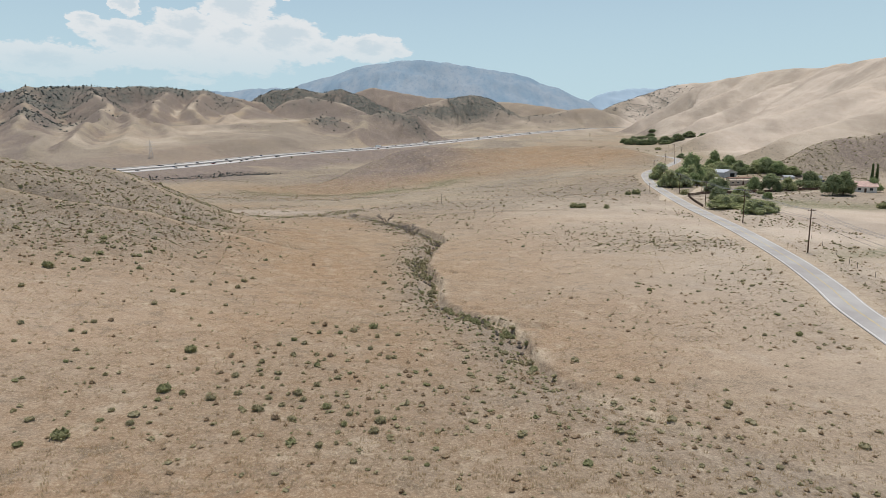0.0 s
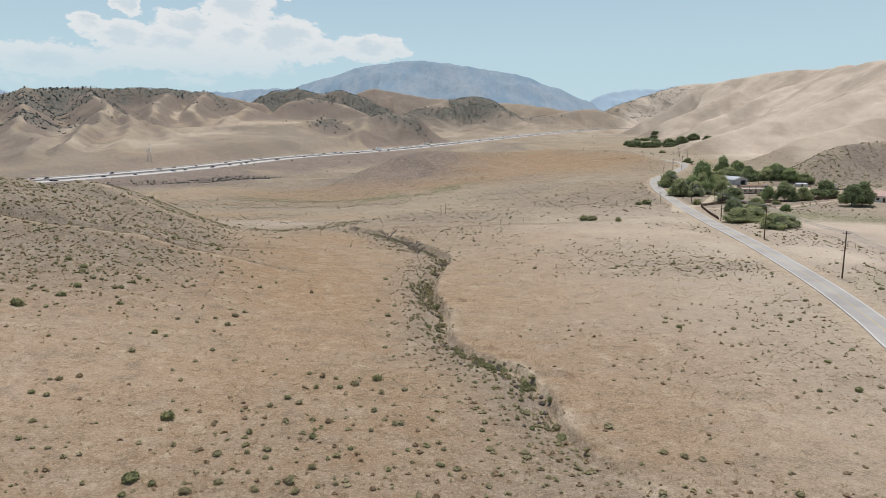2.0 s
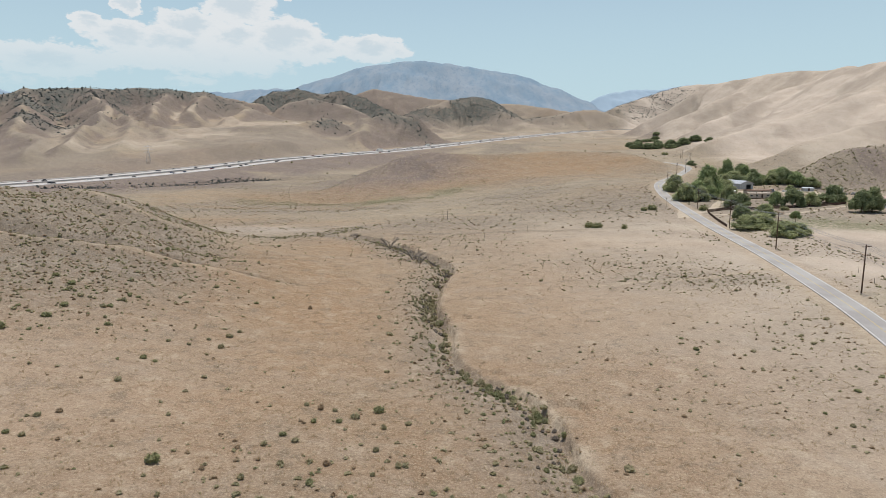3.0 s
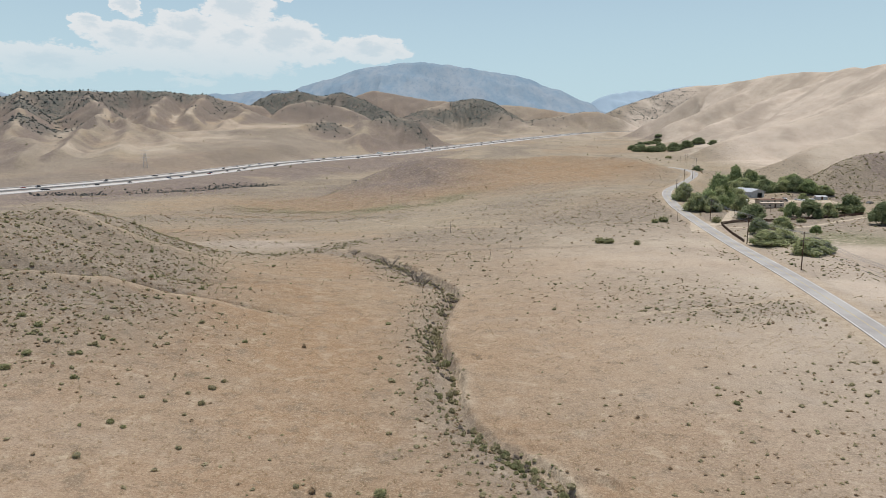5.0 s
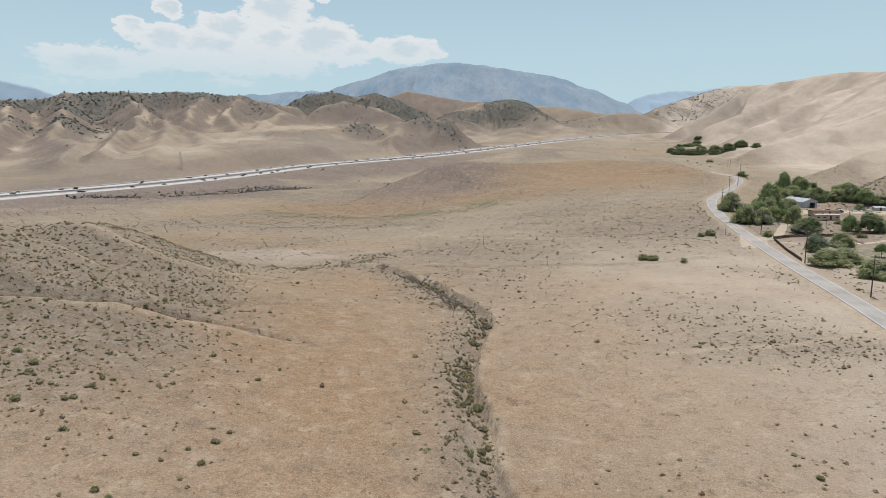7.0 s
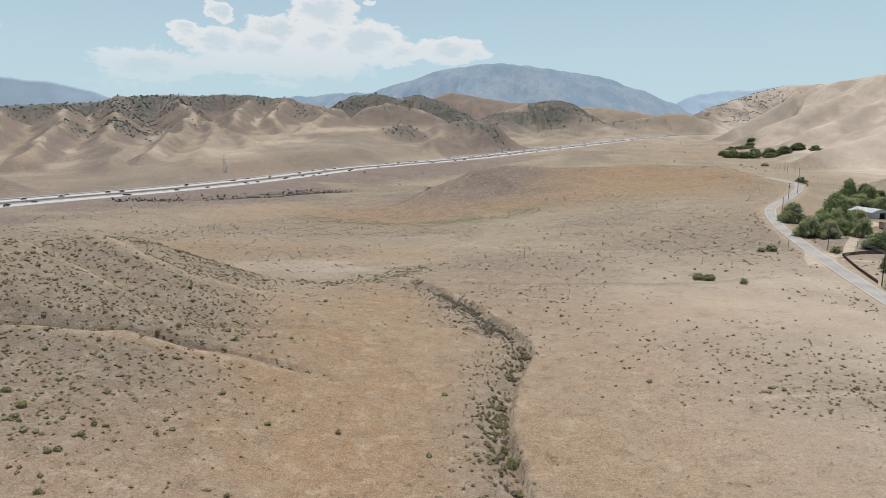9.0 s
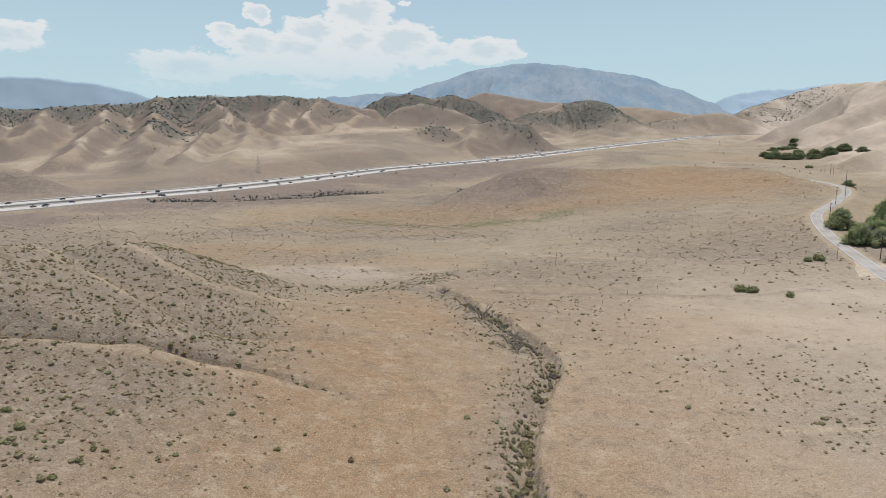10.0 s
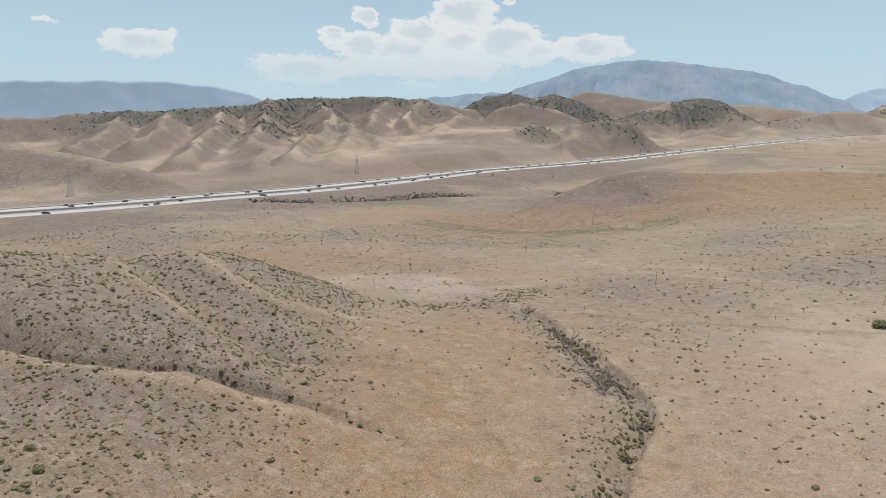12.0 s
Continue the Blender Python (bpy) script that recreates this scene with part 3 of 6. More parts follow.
def brush_cover(x, y, z):
    """How densely sagebrush covers the ground, 0 to 1."""
    patch = fbm(x, y, 55, 4, 51)
    hill = np.clip((sum(bump(x, y, *h) for h in HILLS[:3]) - 2.6) / 5, 0, 1) * (0.12 + 0.88 * step(y, 92, 128))
    rim = np.exp(-((near_line(x, y, RIM_LINE)[0] / 4.5) ** 2))
    rim = np.maximum(rim, 0.8 * np.exp(-((np.minimum(near_line(x, y, CREST)[0], near_line(x, y, CREST_EAST)[0]) / 1.6) ** 2)))
    hill = np.maximum(hill * (1 - 0.85 * rim), 1.15 * bump(x, y, -80, 131, 14, 10, 25, 1))
    # the DRAW term adds brush and also darkens the ditch, as painted shade
    arc = 0.6 * np.exp(-((near_line(x, y, BRUSH_ARC)[0] / 4.2) ** 2)) + 0.5 * np.exp(-((near_line(x, y, DRAW)[0] / 1.2) ** 2))
    d, side, _ = near_line(x, y, WASH)
    wash = np.exp(-((d / np.where(side < 0, 9.0, 1.5)) ** 2)) * (0.4 + 0.6 * step(y, 58, 92))
    flats = step(patch, 0.46, 0.66) * 0.5
    field = bump(x, y, -50, 88, 45, 26, 0, 1.2) + bump(x, y, -34, 150, 24, 55, 8, 1.0) + bump(x, y, 30, 170, 26, 60, 0, 0.8)
    near_left = bump(x, y, -8, 70, 24, 20, 0, 0.3) + bump(x, y, 18, 54, 34, 12, -8, 0.7)
    knoll = bump(x, y, -45, 650, 60, 50, 20, 0.6)
    far = step(fbm(x, y, 120, 4, 53), 0.42, 0.62) * step(y, 240, 380) * step(x, 250, 150) * 0.8
    flat_grey = 0.32 * step(y, 215, 300) * step(y, 900, 650) * step(x, 200, 120) * step(fbm(x, y, 75, 4, 55), 0.30, 0.55)
    return np.clip(arc + knoll + far + flat_grey + hill * (0.55 + 0.7 * patch) + wash * 0.9 + flats * (1 - np.clip(field, 0, 1)) + 0.7 * bump(x, y, 62, 163, 18, 8, 0, 1) + 0.35 * bump(x, y, 45, 190, 22, 14, 0, 1) + 0.6 * stony(x, y) + near_left * (0.3 + patch), 0, 1)


TRACK = smooth_line([(-44, 402, 0), (-27, 364, 0), (-7, 336, 0), (16, 324, 0), (60, 314, 0), (96, 314, 0)], 3)
FIELD_TRACK = smooth_line([(-39, 210, 0), (-35.5, 188, 0), (-32.5, 173, 0), (-28.5, 158, 0), (-26.3, 145, 0), (-23.7, 134, 0)], 3)
FIELD_TRACK_EAST = smooth_line([(-26, 207, 0), (-23.3, 194, 0), (-20.5, 177, 0), (-17.6, 163, 0)], 3)
GREEN_LINE = smooth_line([(-170, 530, 0), (-110, 514, 0), (-66, 508, 0), (-20, 518, 0), (15, 542, 0)], 3)
TRACK_EAST = smooth_line([(34, 164, 0), (45, 164, 0), (53, 165, 0), (66, 168, 0), (80, 176, 0)], 3)


def heath_cover(x, y):
    """Scrub on the lee slopes of the far hills, and on the stony spur."""
    gx, gy = (land(x + 24, y, False) - land(x - 24, y, False)) * 0.3, (land(x, y + 24, False) - land(x, y - 24, False)) * 0.3
    steep = np.hypot(gx, gy) / 14 + 0.35 * (fbm(x, y, 75, 4, 58) - 0.5)
    lee = 0.9 * step(steep - 0.012 * gx + 0.010 * gy, 0.22, 0.48) * np.maximum(step(y, 700, 1000), step(x, -400, -520))
    lee = lee * (1 - 0.55 * step(x, 560, 660)) * (1 - 0.5 * step(y, 1600, 2200) * step(x, -150, 50))
    lee = lee * (1 - 0.85 * step(x - np.interp(y, *np.array(FOOT).T), -10, 60))
    spur = stony(x, y) * step(fbm(x, y, 45, 3, 57), 0.42, 0.6)
    knoll = bump(x, y, -46, 650, 42, 44, 25, 1.7) * (0.5 + 0.5 * step(fbm(x, y, 40, 3, 56), 0.3, 0.6))
    d, side, _ = near_line(x, y, MOTORWAY)
    verge = step(d, 170, 90) * np.where(side > 0, 1.7, 0.5) * step(fbm(x, y, 70, 4, 59), 0.15, 0.45) * step(y, 1300, 900)
    return np.clip(lee + spur * 0.8 + knoll + verge, 0, 1)


def build_ground():
    cx, cy = 0.0, -60.0
    dense = np.radians(np.arange(-60, 44.001, 0.175))
    coarse = np.radians(np.arange(48, 298 - 3, 4.0))
    ang = np.concatenate([dense, coarse])
    rad = np.concatenate([[2.0, 8, 16, 25], np.geomspace(34, 95, 40), np.geomspace(95, 330, 380)[1:], np.geomspace(330, 4900, 380)[1:]])
    r, a = np.meshgrid(rad, ang, indexing="ij")
    x, y = cx + r * np.sin(a), cy + r * np.cos(a)
    z = land(x, y)
    ob = quads_object("ground", np.stack([x, y, z], -1).reshape(-1, 3), grid_quads(len(rad), len(ang), True)[:, ::-1], GROUND)
    me = ob.data
    xf, yf, zf = x.ravel(), y.ravel(), z.ravel()
    d, side, _ = near_line(xf, yf, WASH)
    cut = np.exp(-((d - 1.3) / 1.3) ** 2) * np.where(side > 0, 1.0, 0.25) * step(fbm(xf, yf, 14, 2, 61), 0.35, 0.6)
    dr, _, _ = near_line(xf, yf, ROAD)
    dm, _, _ = near_line(xf, yf, MOTORWAY)
    dt = np.minimum(near_line(xf, yf, TRACK)[0], near_line(xf, yf, TRACK_EAST)[0])
    rut = np.exp(-((near_line(xf, yf, FIELD_TRACK)[0] / 0.9) ** 2)) + 0.6 * np.exp(-((near_line(xf, yf, FIELD_TRACK_EAST)[0] / 1.6) ** 2))
    crest = np.minimum(near_line(xf, yf, CREST)[0], near_line(xf, yf, CREST_EAST)[0])
    bare = np.clip(0.55 * np.exp(-((crest / 1.5) ** 2)) * step(fbm(xf, yf, 9, 3, 75), 0.35, 0.62) + 0.4 * np.exp(-((near_line(xf, yf, RIM_LINE)[0] / 1.2) ** 2)) + 0.75 * np.exp(-((dt / 1.1) ** 2)) + cut * 0.9 + 0.35 * rut * step(fbm(xf, yf, 5, 3, 73), 0.3, 0.6) + step(dr, 7.5, 3.5) * 0.7 + step(dm, 50, 30) * 0.15, 0, 1)
    rust = bump(xf, yf, -42, 145, 32, 66, 10, 1.25) + bump(xf, yf, -45, 85, 45, 30, 0, 0.8) + bump(xf, yf, 26, 165, 22, 50, 0, 0.7) + bump(xf, yf, -72, 570, 52, 24, 8, 2.2) + bump(xf, yf, 88, 625, 62, 42, 0, 2.0) + bump(xf, yf, -140, 462, 50, 14, 0, 0.9) + bump(xf, yf, -170, 340, 80, 40, 0, 0.5) + 0.45 * step(fbm(xf, yf, 140, 3, 71), 0.5, 0.7)
    trench = np.exp(-((near_line(xf, yf, TRENCH)[0] / 11) ** 2)) * step(fbm(xf, yf, 40, 3, 133), 0.3, 0.5)
    green = bump(xf, yf, 108, 152, 16, 4, 20, 0.9) + (0.5 + 0.8 * bump(xf, yf, -50, 510, 45, 60, 0, 1)) * np.exp(-((near_line(xf, yf, GREEN_LINE)[0] / 18) ** 2)) * step(fbm(xf, yf, 22, 3, 69), 0.3, 0.6) + bump(xf, yf, 140, 268, 18, 10, 0, 1.0) + bump(xf, yf, 162, 255, 30, 8, 0, 0.9)
    foot = np.interp(yf, *np.array(FOOT).T)
    pale = step(xf - foot, -20, 60) * (0.78 + 0.22 * step(fbm(xf * 0.5, yf, 160, 4, 65), 0.35, 0.62)) * (1 - 0.75 * stony(xf, yf)) + bump(xf, yf, -78, 287, 24, 14, 0, 0.85) * step(fbm(xf, yf, 30, 4, 63), 0.2, 0.5) + bump(xf, yf, 150, 270, 55, 60, 0, 0.75) + bump(xf, yf, 118, 170, 24, 50, -8, 0.6) + 0.4 * bump(xf, yf, 62, 95, 20, 50, -8, 1) + 0.28 * bump(xf, yf, -62, 82, 24, 32, 0, 1) + 0.10 * bump(xf, yf, 36, 120, 34, 60, 0, 1) + 0.30 * bump(xf, yf, 58, 215, 40, 60, 0, 1)
    heath = heath_cover(xf, yf)
    pale = pale + (1 - heath) * (1 - 0.8 * step(xf, -280, -120) * step(yf, 2000, 1600)) * np.maximum(step(yf, 720, 900), step(xf, -420, -480)) * (0.10 + 0.36 * step(fbm(xf, yf, 90, 4, 67), 0.32, 0.62))
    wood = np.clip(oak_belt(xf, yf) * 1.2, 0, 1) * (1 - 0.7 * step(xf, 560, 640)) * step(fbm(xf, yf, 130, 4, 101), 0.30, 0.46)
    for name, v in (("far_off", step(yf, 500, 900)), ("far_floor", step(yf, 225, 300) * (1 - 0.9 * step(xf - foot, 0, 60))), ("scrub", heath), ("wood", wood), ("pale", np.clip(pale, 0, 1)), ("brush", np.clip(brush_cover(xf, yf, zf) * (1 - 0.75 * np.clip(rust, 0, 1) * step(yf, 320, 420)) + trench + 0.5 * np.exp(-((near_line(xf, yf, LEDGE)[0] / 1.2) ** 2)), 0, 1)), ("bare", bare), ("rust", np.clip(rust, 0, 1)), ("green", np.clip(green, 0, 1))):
        me.attributes.new(name, "FLOAT", "POINT").data.foreach_set("value", v.astype(np.float32))
    return tagged(ob, "dry straw-coloured grassland with folded hills and a wash", "ground", kind="structure")


ground = build_ground()


def ribbon(name, line, offsets, mat, lift, parent=None, solid=0.25, gaps=None):
    """A strip along a line, between two distances to its right, lying on the line's own heights, with an edge of some depth."""
    p = np.array(line)
    t = np.gradient(p[:, :2], axis=0)
    t /= np.linalg.norm(t, axis=1)[:, None]
    n = np.stack([t[:, 1], -t[:, 0]], 1)
    a, b = p[:, :2] + n * offsets[0], p[:, :2] + n * offsets[1]
    z = p[:, 2] + lift
    rows = [np.c_[a, z - solid], np.c_[a, z], np.c_[b, z], np.c_[b, z - solid]]
    co = np.stack(rows, 1).reshape(-1, 3)
    q = grid_quads(len(p), 4)
    if gaps:
        on, off = gaps
        along = np.concatenate([[0], np.cumsum(np.linalg.norm(np.diff(p[:, :2], axis=0), axis=1))])
        keep = np.repeat((along[:-1] % (on + off)) < on, 3)
        q = q[keep]
    ob = quads_object(name, co, q[:, ::-1], mat, False)
    ob.parent = parent
    return ob


def resample(line, spacing):
    p = np.array(line)
    s = np.concatenate([[0], np.cumsum(np.linalg.norm(np.diff(p[:, :2], axis=0), axis=1))])
    u = np.arange(0, s[-1], spacing)
    return np.stack([np.interp(u, s, p[:, k]) for k in range(3)], 1)


WHITE_LINE = plain("white_road_paint", (0.66, 0.65, 0.62), 0.7, vary=0.15, scale=1.0)
YELLOW_LINE = plain("yellow_road_paint", (0.55, 0.42, 0.16), 0.7, vary=0.15, scale=1.0)
lane_line = resample(ROAD, 2.0)
lane = tagged(ribbon("road", lane_line, (-2.8, 2.7), LANE, 0.0), "worn grey two-lane country road with faded lines", "road", kind="structure")
for off in (-2.5, 2.4):
    ribbon("edge_line", lane_line, (off - 0.07, off + 0.07), WHITE_LINE, 0.006, lane, 0.004)
ribbon("centre_line", lane_line, (-0.14, -0.07), YELLOW_LINE, 0.006, lane, 0.004)
ribbon("centre_line", lane_line, (0.01, 0.08), YELLOW_LINE, 0.006, lane, 0.004)

way_line = resample(MOTORWAY, 6.0)
motorway = tagged(ribbon("motorway", way_line, (-34, 34), SHOULDER, -0.25, solid=0.4), "wide divided motorway with pale concrete carriageways", "road", kind="structure")
for name, a, b, mat in (("carriageway", 12.5, 31.0, CONCRETE), ("carriageway", -30.0, -12.5, CONCRETE), ("frontage_road", -44.5, -37.5, LANE)):
    c = ribbon(name, way_line, (a, b), mat, 0.0, motorway, 0.3)
    for q in (a + 0.4, b - 0.4):
        ribbon("edge_line", way_line, (q - 0.1, q + 0.1), WHITE_LINE, 0.008, c, 0.004)
ribbon("median_barrier", way_line, (-0.35, 0.35), CONCRETE, 0.85, motorway, 1.1)


# ---- distant mountains ----
def mountain(name, profile, near, deep, mat, label, seed, rough=0.5):
    """A far range: its crest runs through (x, y, z); it falls off towards the valley in worn spurs."""
    line = np.array(smooth_line(profile, 16))
    n, rows = len(line), 56
    out = []
    for k in range(rows):
        v = k / (rows - 1)  # 0 at the foot near the valley, 0.7 at the crest, 1 behind
        x = line[:, 0]
        if v <= 0.7:
            w = v / 0.7
            y = line[:, 1] - near * (1 - w)
            z = line[:, 2] * w**1.25
        else:
            w = (v - 0.7) / 0.3
            y = line[:, 1] + deep * w
            z = line[:, 2] * (1 - w)
        spur = fbm(x, y * 0.35, near * 0.4, 5, seed, True) - 0.5 + 0.6 * (fbm(x, y * 0.22, near * 0.11, 3, seed + 9, True) - 0.5)
        z = z * (1 + rough * spur * (1 - abs(w * 2 - 1) if v <= 0.7 else 0)) + (fbm(x, y, 130, 4, seed + 5) - 0.5) * 34
        out.append(np.stack([x, y, z], -1))
    ob = quads_object(name, np.concatenate(out), grid_quads(rows, n)[:, ::-1], mat)
    return tagged(ob, label, "mountain", kind="structure")

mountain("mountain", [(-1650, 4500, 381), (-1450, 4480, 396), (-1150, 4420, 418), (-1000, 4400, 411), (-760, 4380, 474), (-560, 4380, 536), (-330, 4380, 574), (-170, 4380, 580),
                      (60, 4380, 559), (300, 4380, 532), (540, 4380, 479), (740, 4380, 404), (900, 4400, 341), (1060, 4450, 276), (1300, 4500, 146)], 1500, 250, HAZE_BLUE_MOUNTAIN, "long mountain clad in chaparral, coloured blue for distance haze", 81)
mountain("mountain", [(-4700, 900, 150), (-4300, 1700, 330), (-3700, 2500, 400), (-3300, 3000, 420), (-2950, 3300, 430), (-2650, 3550, 410), (-2350, 3750, 300), (-2100, 3900, 130)], 500, 200, HAZE_PALE_MOUNTAIN, "low range coloured pale blue for haze", 85, 0.12)
mountain("mountain", [(800, 4480, 150), (1000, 4480, 330), (1180, 4480, 395), (1350, 4470, 405), (1550, 4450, 425), (1750, 4400, 430), (2000, 4350, 400)], 900, 200, HAZE_PALE_MOUNTAIN, "far range closing the valley, coloured pale blue for haze", 87, 0.2)

# ---- building blocks ----
def part(name, me, mat, parent=None, label=""):
    """Links a mesh (or a bmesh, which is freed) as one object under a thing or a part."""
    if isinstance(me, bmesh.types.BMesh):
        data = bpy.data.meshes.new(name)
        me.to_mesh(data)
        me.free()
        me = data
    if mat and not me.materials:
        me.materials.append(mat)
    ob = new(name, me)
    ob.parent = parent
    return tagged(ob, label)


def box_into(bm, x0, y0, z0, x1, y1, z1, bevel=0.0, taper=1.0):
    """A block between two corners; taper narrows its top."""
    cx, cy = (x0 + x1) / 2, (y0 + y1) / 2
    q = lambda x, y, k: (cx + (x - cx) * k, cy + (y - cy) * k)
    co = [(*q(x, y, k), z) for z, k in ((z0, 1.0), (z1, taper)) for x, y in ((x0, y0), (x1, y0), (x1, y1), (x0, y1))]
    v = [bm.verts.new(c) for c in co]
    faces = [bm.faces.new([v[i] for i in f]) for f in ((3, 2, 1, 0), (4, 5, 6, 7), (0, 1, 5, 4), (1, 2, 6, 5), (2, 3, 7, 6), (3, 0, 4, 7))]
    if bevel:
        edges = list({e for f in faces for e in f.edges})
        bmesh.ops.bevel(bm, geom=edges, offset=bevel, segments=1, affect="EDGES")
    return bm


def block(x0, y0, z0, x1, y1, z1, bevel=0.0, taper=1.0):
    return box_into(bmesh.new(), x0, y0, z0, x1, y1, z1, bevel, taper)


def tube_into(bm, a, b, ra, rb, sides=7, caps=True):
    """A tapered round bar from a to b."""
    a, b = Vector(a), Vector(b)
    turn = (b - a).to_track_quat("Z", "Y").to_matrix()
    rings = []
    for p, r in ((a, ra), (b, rb)):
        rings.append([bm.verts.new(p + turn @ Vector((math.cos(6.2832 * k / sides) * r, math.sin(6.2832 * k / sides) * r, 0))) for k in range(sides)])
    for k in range(sides):
        n = (k + 1) % sides
        bm.faces.new((rings[0][k], rings[0][n], rings[1][n], rings[1][k]))
    if caps:
        bm.faces.new(rings[0][::-1])
        bm.faces.new(rings[1])
    return bm


def tube(a, b, ra, rb, sides=7):
    return tube_into(bmesh.new(), a, b, ra, rb, sides)


def prism(profile, y0, y1):
    """A side profile (x, z) drawn out from y0 to y1."""
    bm = bmesh.new()
    a = [bm.verts.new((x, y0, z)) for x, z in profile]
    b = [bm.verts.new((x, y1, z)) for x, z in profile]
    n = len(a)
    bm.faces.new(a)
    bm.faces.new(b[::-1])
    for k in range(n):
        bm.faces.new((a[k], b[k], b[(k + 1) % n], a[(k + 1) % n]))
    bmesh.ops.recalc_face_normals(bm, faces=bm.faces)
    return bm


def thing(name, label, category, group="", at=(0, 0, 0), turn=0.0):
    ob = new(name)
    ob.matrix_basis = pose(*at, 0, 0, turn)
    return tagged(ob, label, category, group)


def height(x, y):
    return float(land(np.array([x]), np.array([y]))[0])


# ---- plants ----
def leaf_cloud(rng, lobes, count, size, flat=0.0):
    """Small leaf sprays on the skins of some lobes (x, y, z, rx, ry, rz): places and triangles."""
    lobes = np.array(lobes, float)
    weight = (lobes[:, 3] * lobes[:, 4]) ** 1.0
    pick = rng.choice(len(lobes), count, p=weight / weight.sum())
    d = rng.normal(size=(count, 3))
    d[:, 2] = np.where(rng.random(count) < 0.75, np.abs(d[:, 2]), -0.6 * np.abs(d[:, 2]))
    d /= np.linalg.norm(d, axis=1)[:, None]
    depth = 0.78 + 0.52 * rng.random(count) ** 1.7
    p = lobes[pick, :3] + d * lobes[pick, 3:] * depth[:, None]
    s = size * (0.55 + 0.9 * rng.random(count))
    # each spray spreads its leaves to the light
    up = 0.45 * d + np.array([0, 0, 0.75]) + 0.45 * rng.normal(size=(count, 3))
    up /= np.linalg.norm(up, axis=1)[:, None]
    u = np.cross(up, rng.normal(size=(count, 3)))
    u /= np.linalg.norm(u, axis=1)[:, None] + 1e-9
    w = np.cross(up, u)
    a, b = p + u * s[:, None], p - 0.6 * u * s[:, None] + w * 0.85 * s[:, None]
    c, e = p - 0.5 * u * s[:, None] - w * 0.85 * s[:, None], p + up * (0.30 * s)[:, None]
    co = np.stack([a, b, c, e], 1).reshape(-1, 3)
    i = np.arange(count) * 4
    tri = np.concatenate([np.stack([i, i + 1, i + 3], 1), np.stack([i + 1, i + 2, i + 3], 1), np.stack([i + 2, i, i + 3], 1)])
    return co, tri


def lump(rng, lobe, rings=4, sides=8, rough=0.25):
    """An uneven closed dome."""
    x, y, z, rx, ry, rz = lobe
    co = []
    for k in range(rings + 1):
        v = -0.5 + 1.5 * k / rings
        r, h = math.cos(v * math.pi / 2), math.sin(v * math.pi / 2)
        for j in range(sides):
            t = 6.2832 * (j + 0.5 * (k % 2)) / sides
            q = 1 + rough * (rng.random() - 0.5) * 2
            co.append((x + rx * r * math.cos(t) * q, y + ry * r * math.sin(t) * q, z + rz * h * q))
    co = np.array(co)
    i, j = np.meshgrid(np.arange(rings), np.arange(sides), indexing="ij")
    n = (j + 1) % sides
    a, b, c, d = i * sides + j, i * sides + n, (i + 1) * sides + n, (i + 1) * sides + j
    tri = np.concatenate([np.stack([a, b, c], -1).reshape(-1, 3), np.stack([a, c, d], -1).reshape(-1, 3)])
    return co, tri


def join(pieces):
    co, tri, n = [], [], 0
    for c, t in pieces:
        co.append(c)
        tri.append(t + n)
        n += len(c)
    return np.concatenate(co), np.concatenate(tri)


def tri_mesh(name, co, tri, mat):
    ob = quads_object(name, co, tri, mat, False)
    me = ob.data
    bpy.data.objects.remove(ob)
    return me


def shrub_shape(seed, leaves=150, core=True):
    """A rounded desert shrub about one metre across, standing on z = 0."""
    rng = np.random.default_rng(seed)
    n = rng.integers(3, 6)
    lobes = []
    for k in range(n):
        t, r = 6.28 * (k + rng.random() * 0.6) / n, 0.10 + 0.16 * rng.random()
        q = 0.24 + 0.13 * rng.random()
        lobes.append((r * math.cos(t), r * math.sin(t), 0.12 + 0.10 * rng.random(), q, q * 0.9, q * (0.85 + 0.5 * rng.random())))
    pieces = [lump(rng, (a, b, c, d * 0.86, e * 0.86, f * 0.86), 2, 6, 0.3) for a, b, c, d, e, f in lobes] if core else []
    if leaves:
        pieces.append(leaf_cloud(rng, lobes, leaves, 0.075))
    return join(pieces)


SHRUB_SHAPES = [shrub_shape(100 + k) for k in range(6)]
SHRUB_MESHES = {}


def shrub(x, y, size, kind, label, group):
    mats = {"sage": SAGE, "green": GREEN_SHRUB, "dry": DRY_BRUSH}
    k = int(abs(x * 7 + y * 3)) % len(SHRUB_SHAPES)
    if (k, kind) not in SHRUB_MESHES:
        SHRUB_MESHES[k, kind] = tri_mesh("shrub", *SHRUB_SHAPES[k], mats[kind])
    ob = new("shrub", SHRUB_MESHES[k, kind])
    s = size * (0.8 if size < 2.6 else 1.0)
    ob.matrix_basis = pose(x, y, height(x, y) - 0.04 * s, 0, 0, (x * 37 + y * 91) % 360) @ Matrix.Diagonal((s, s, s * (0.78 + 0.3 * ((x * 13.7) % 1)), 1))
    return tagged(ob, label, "shrub", group)


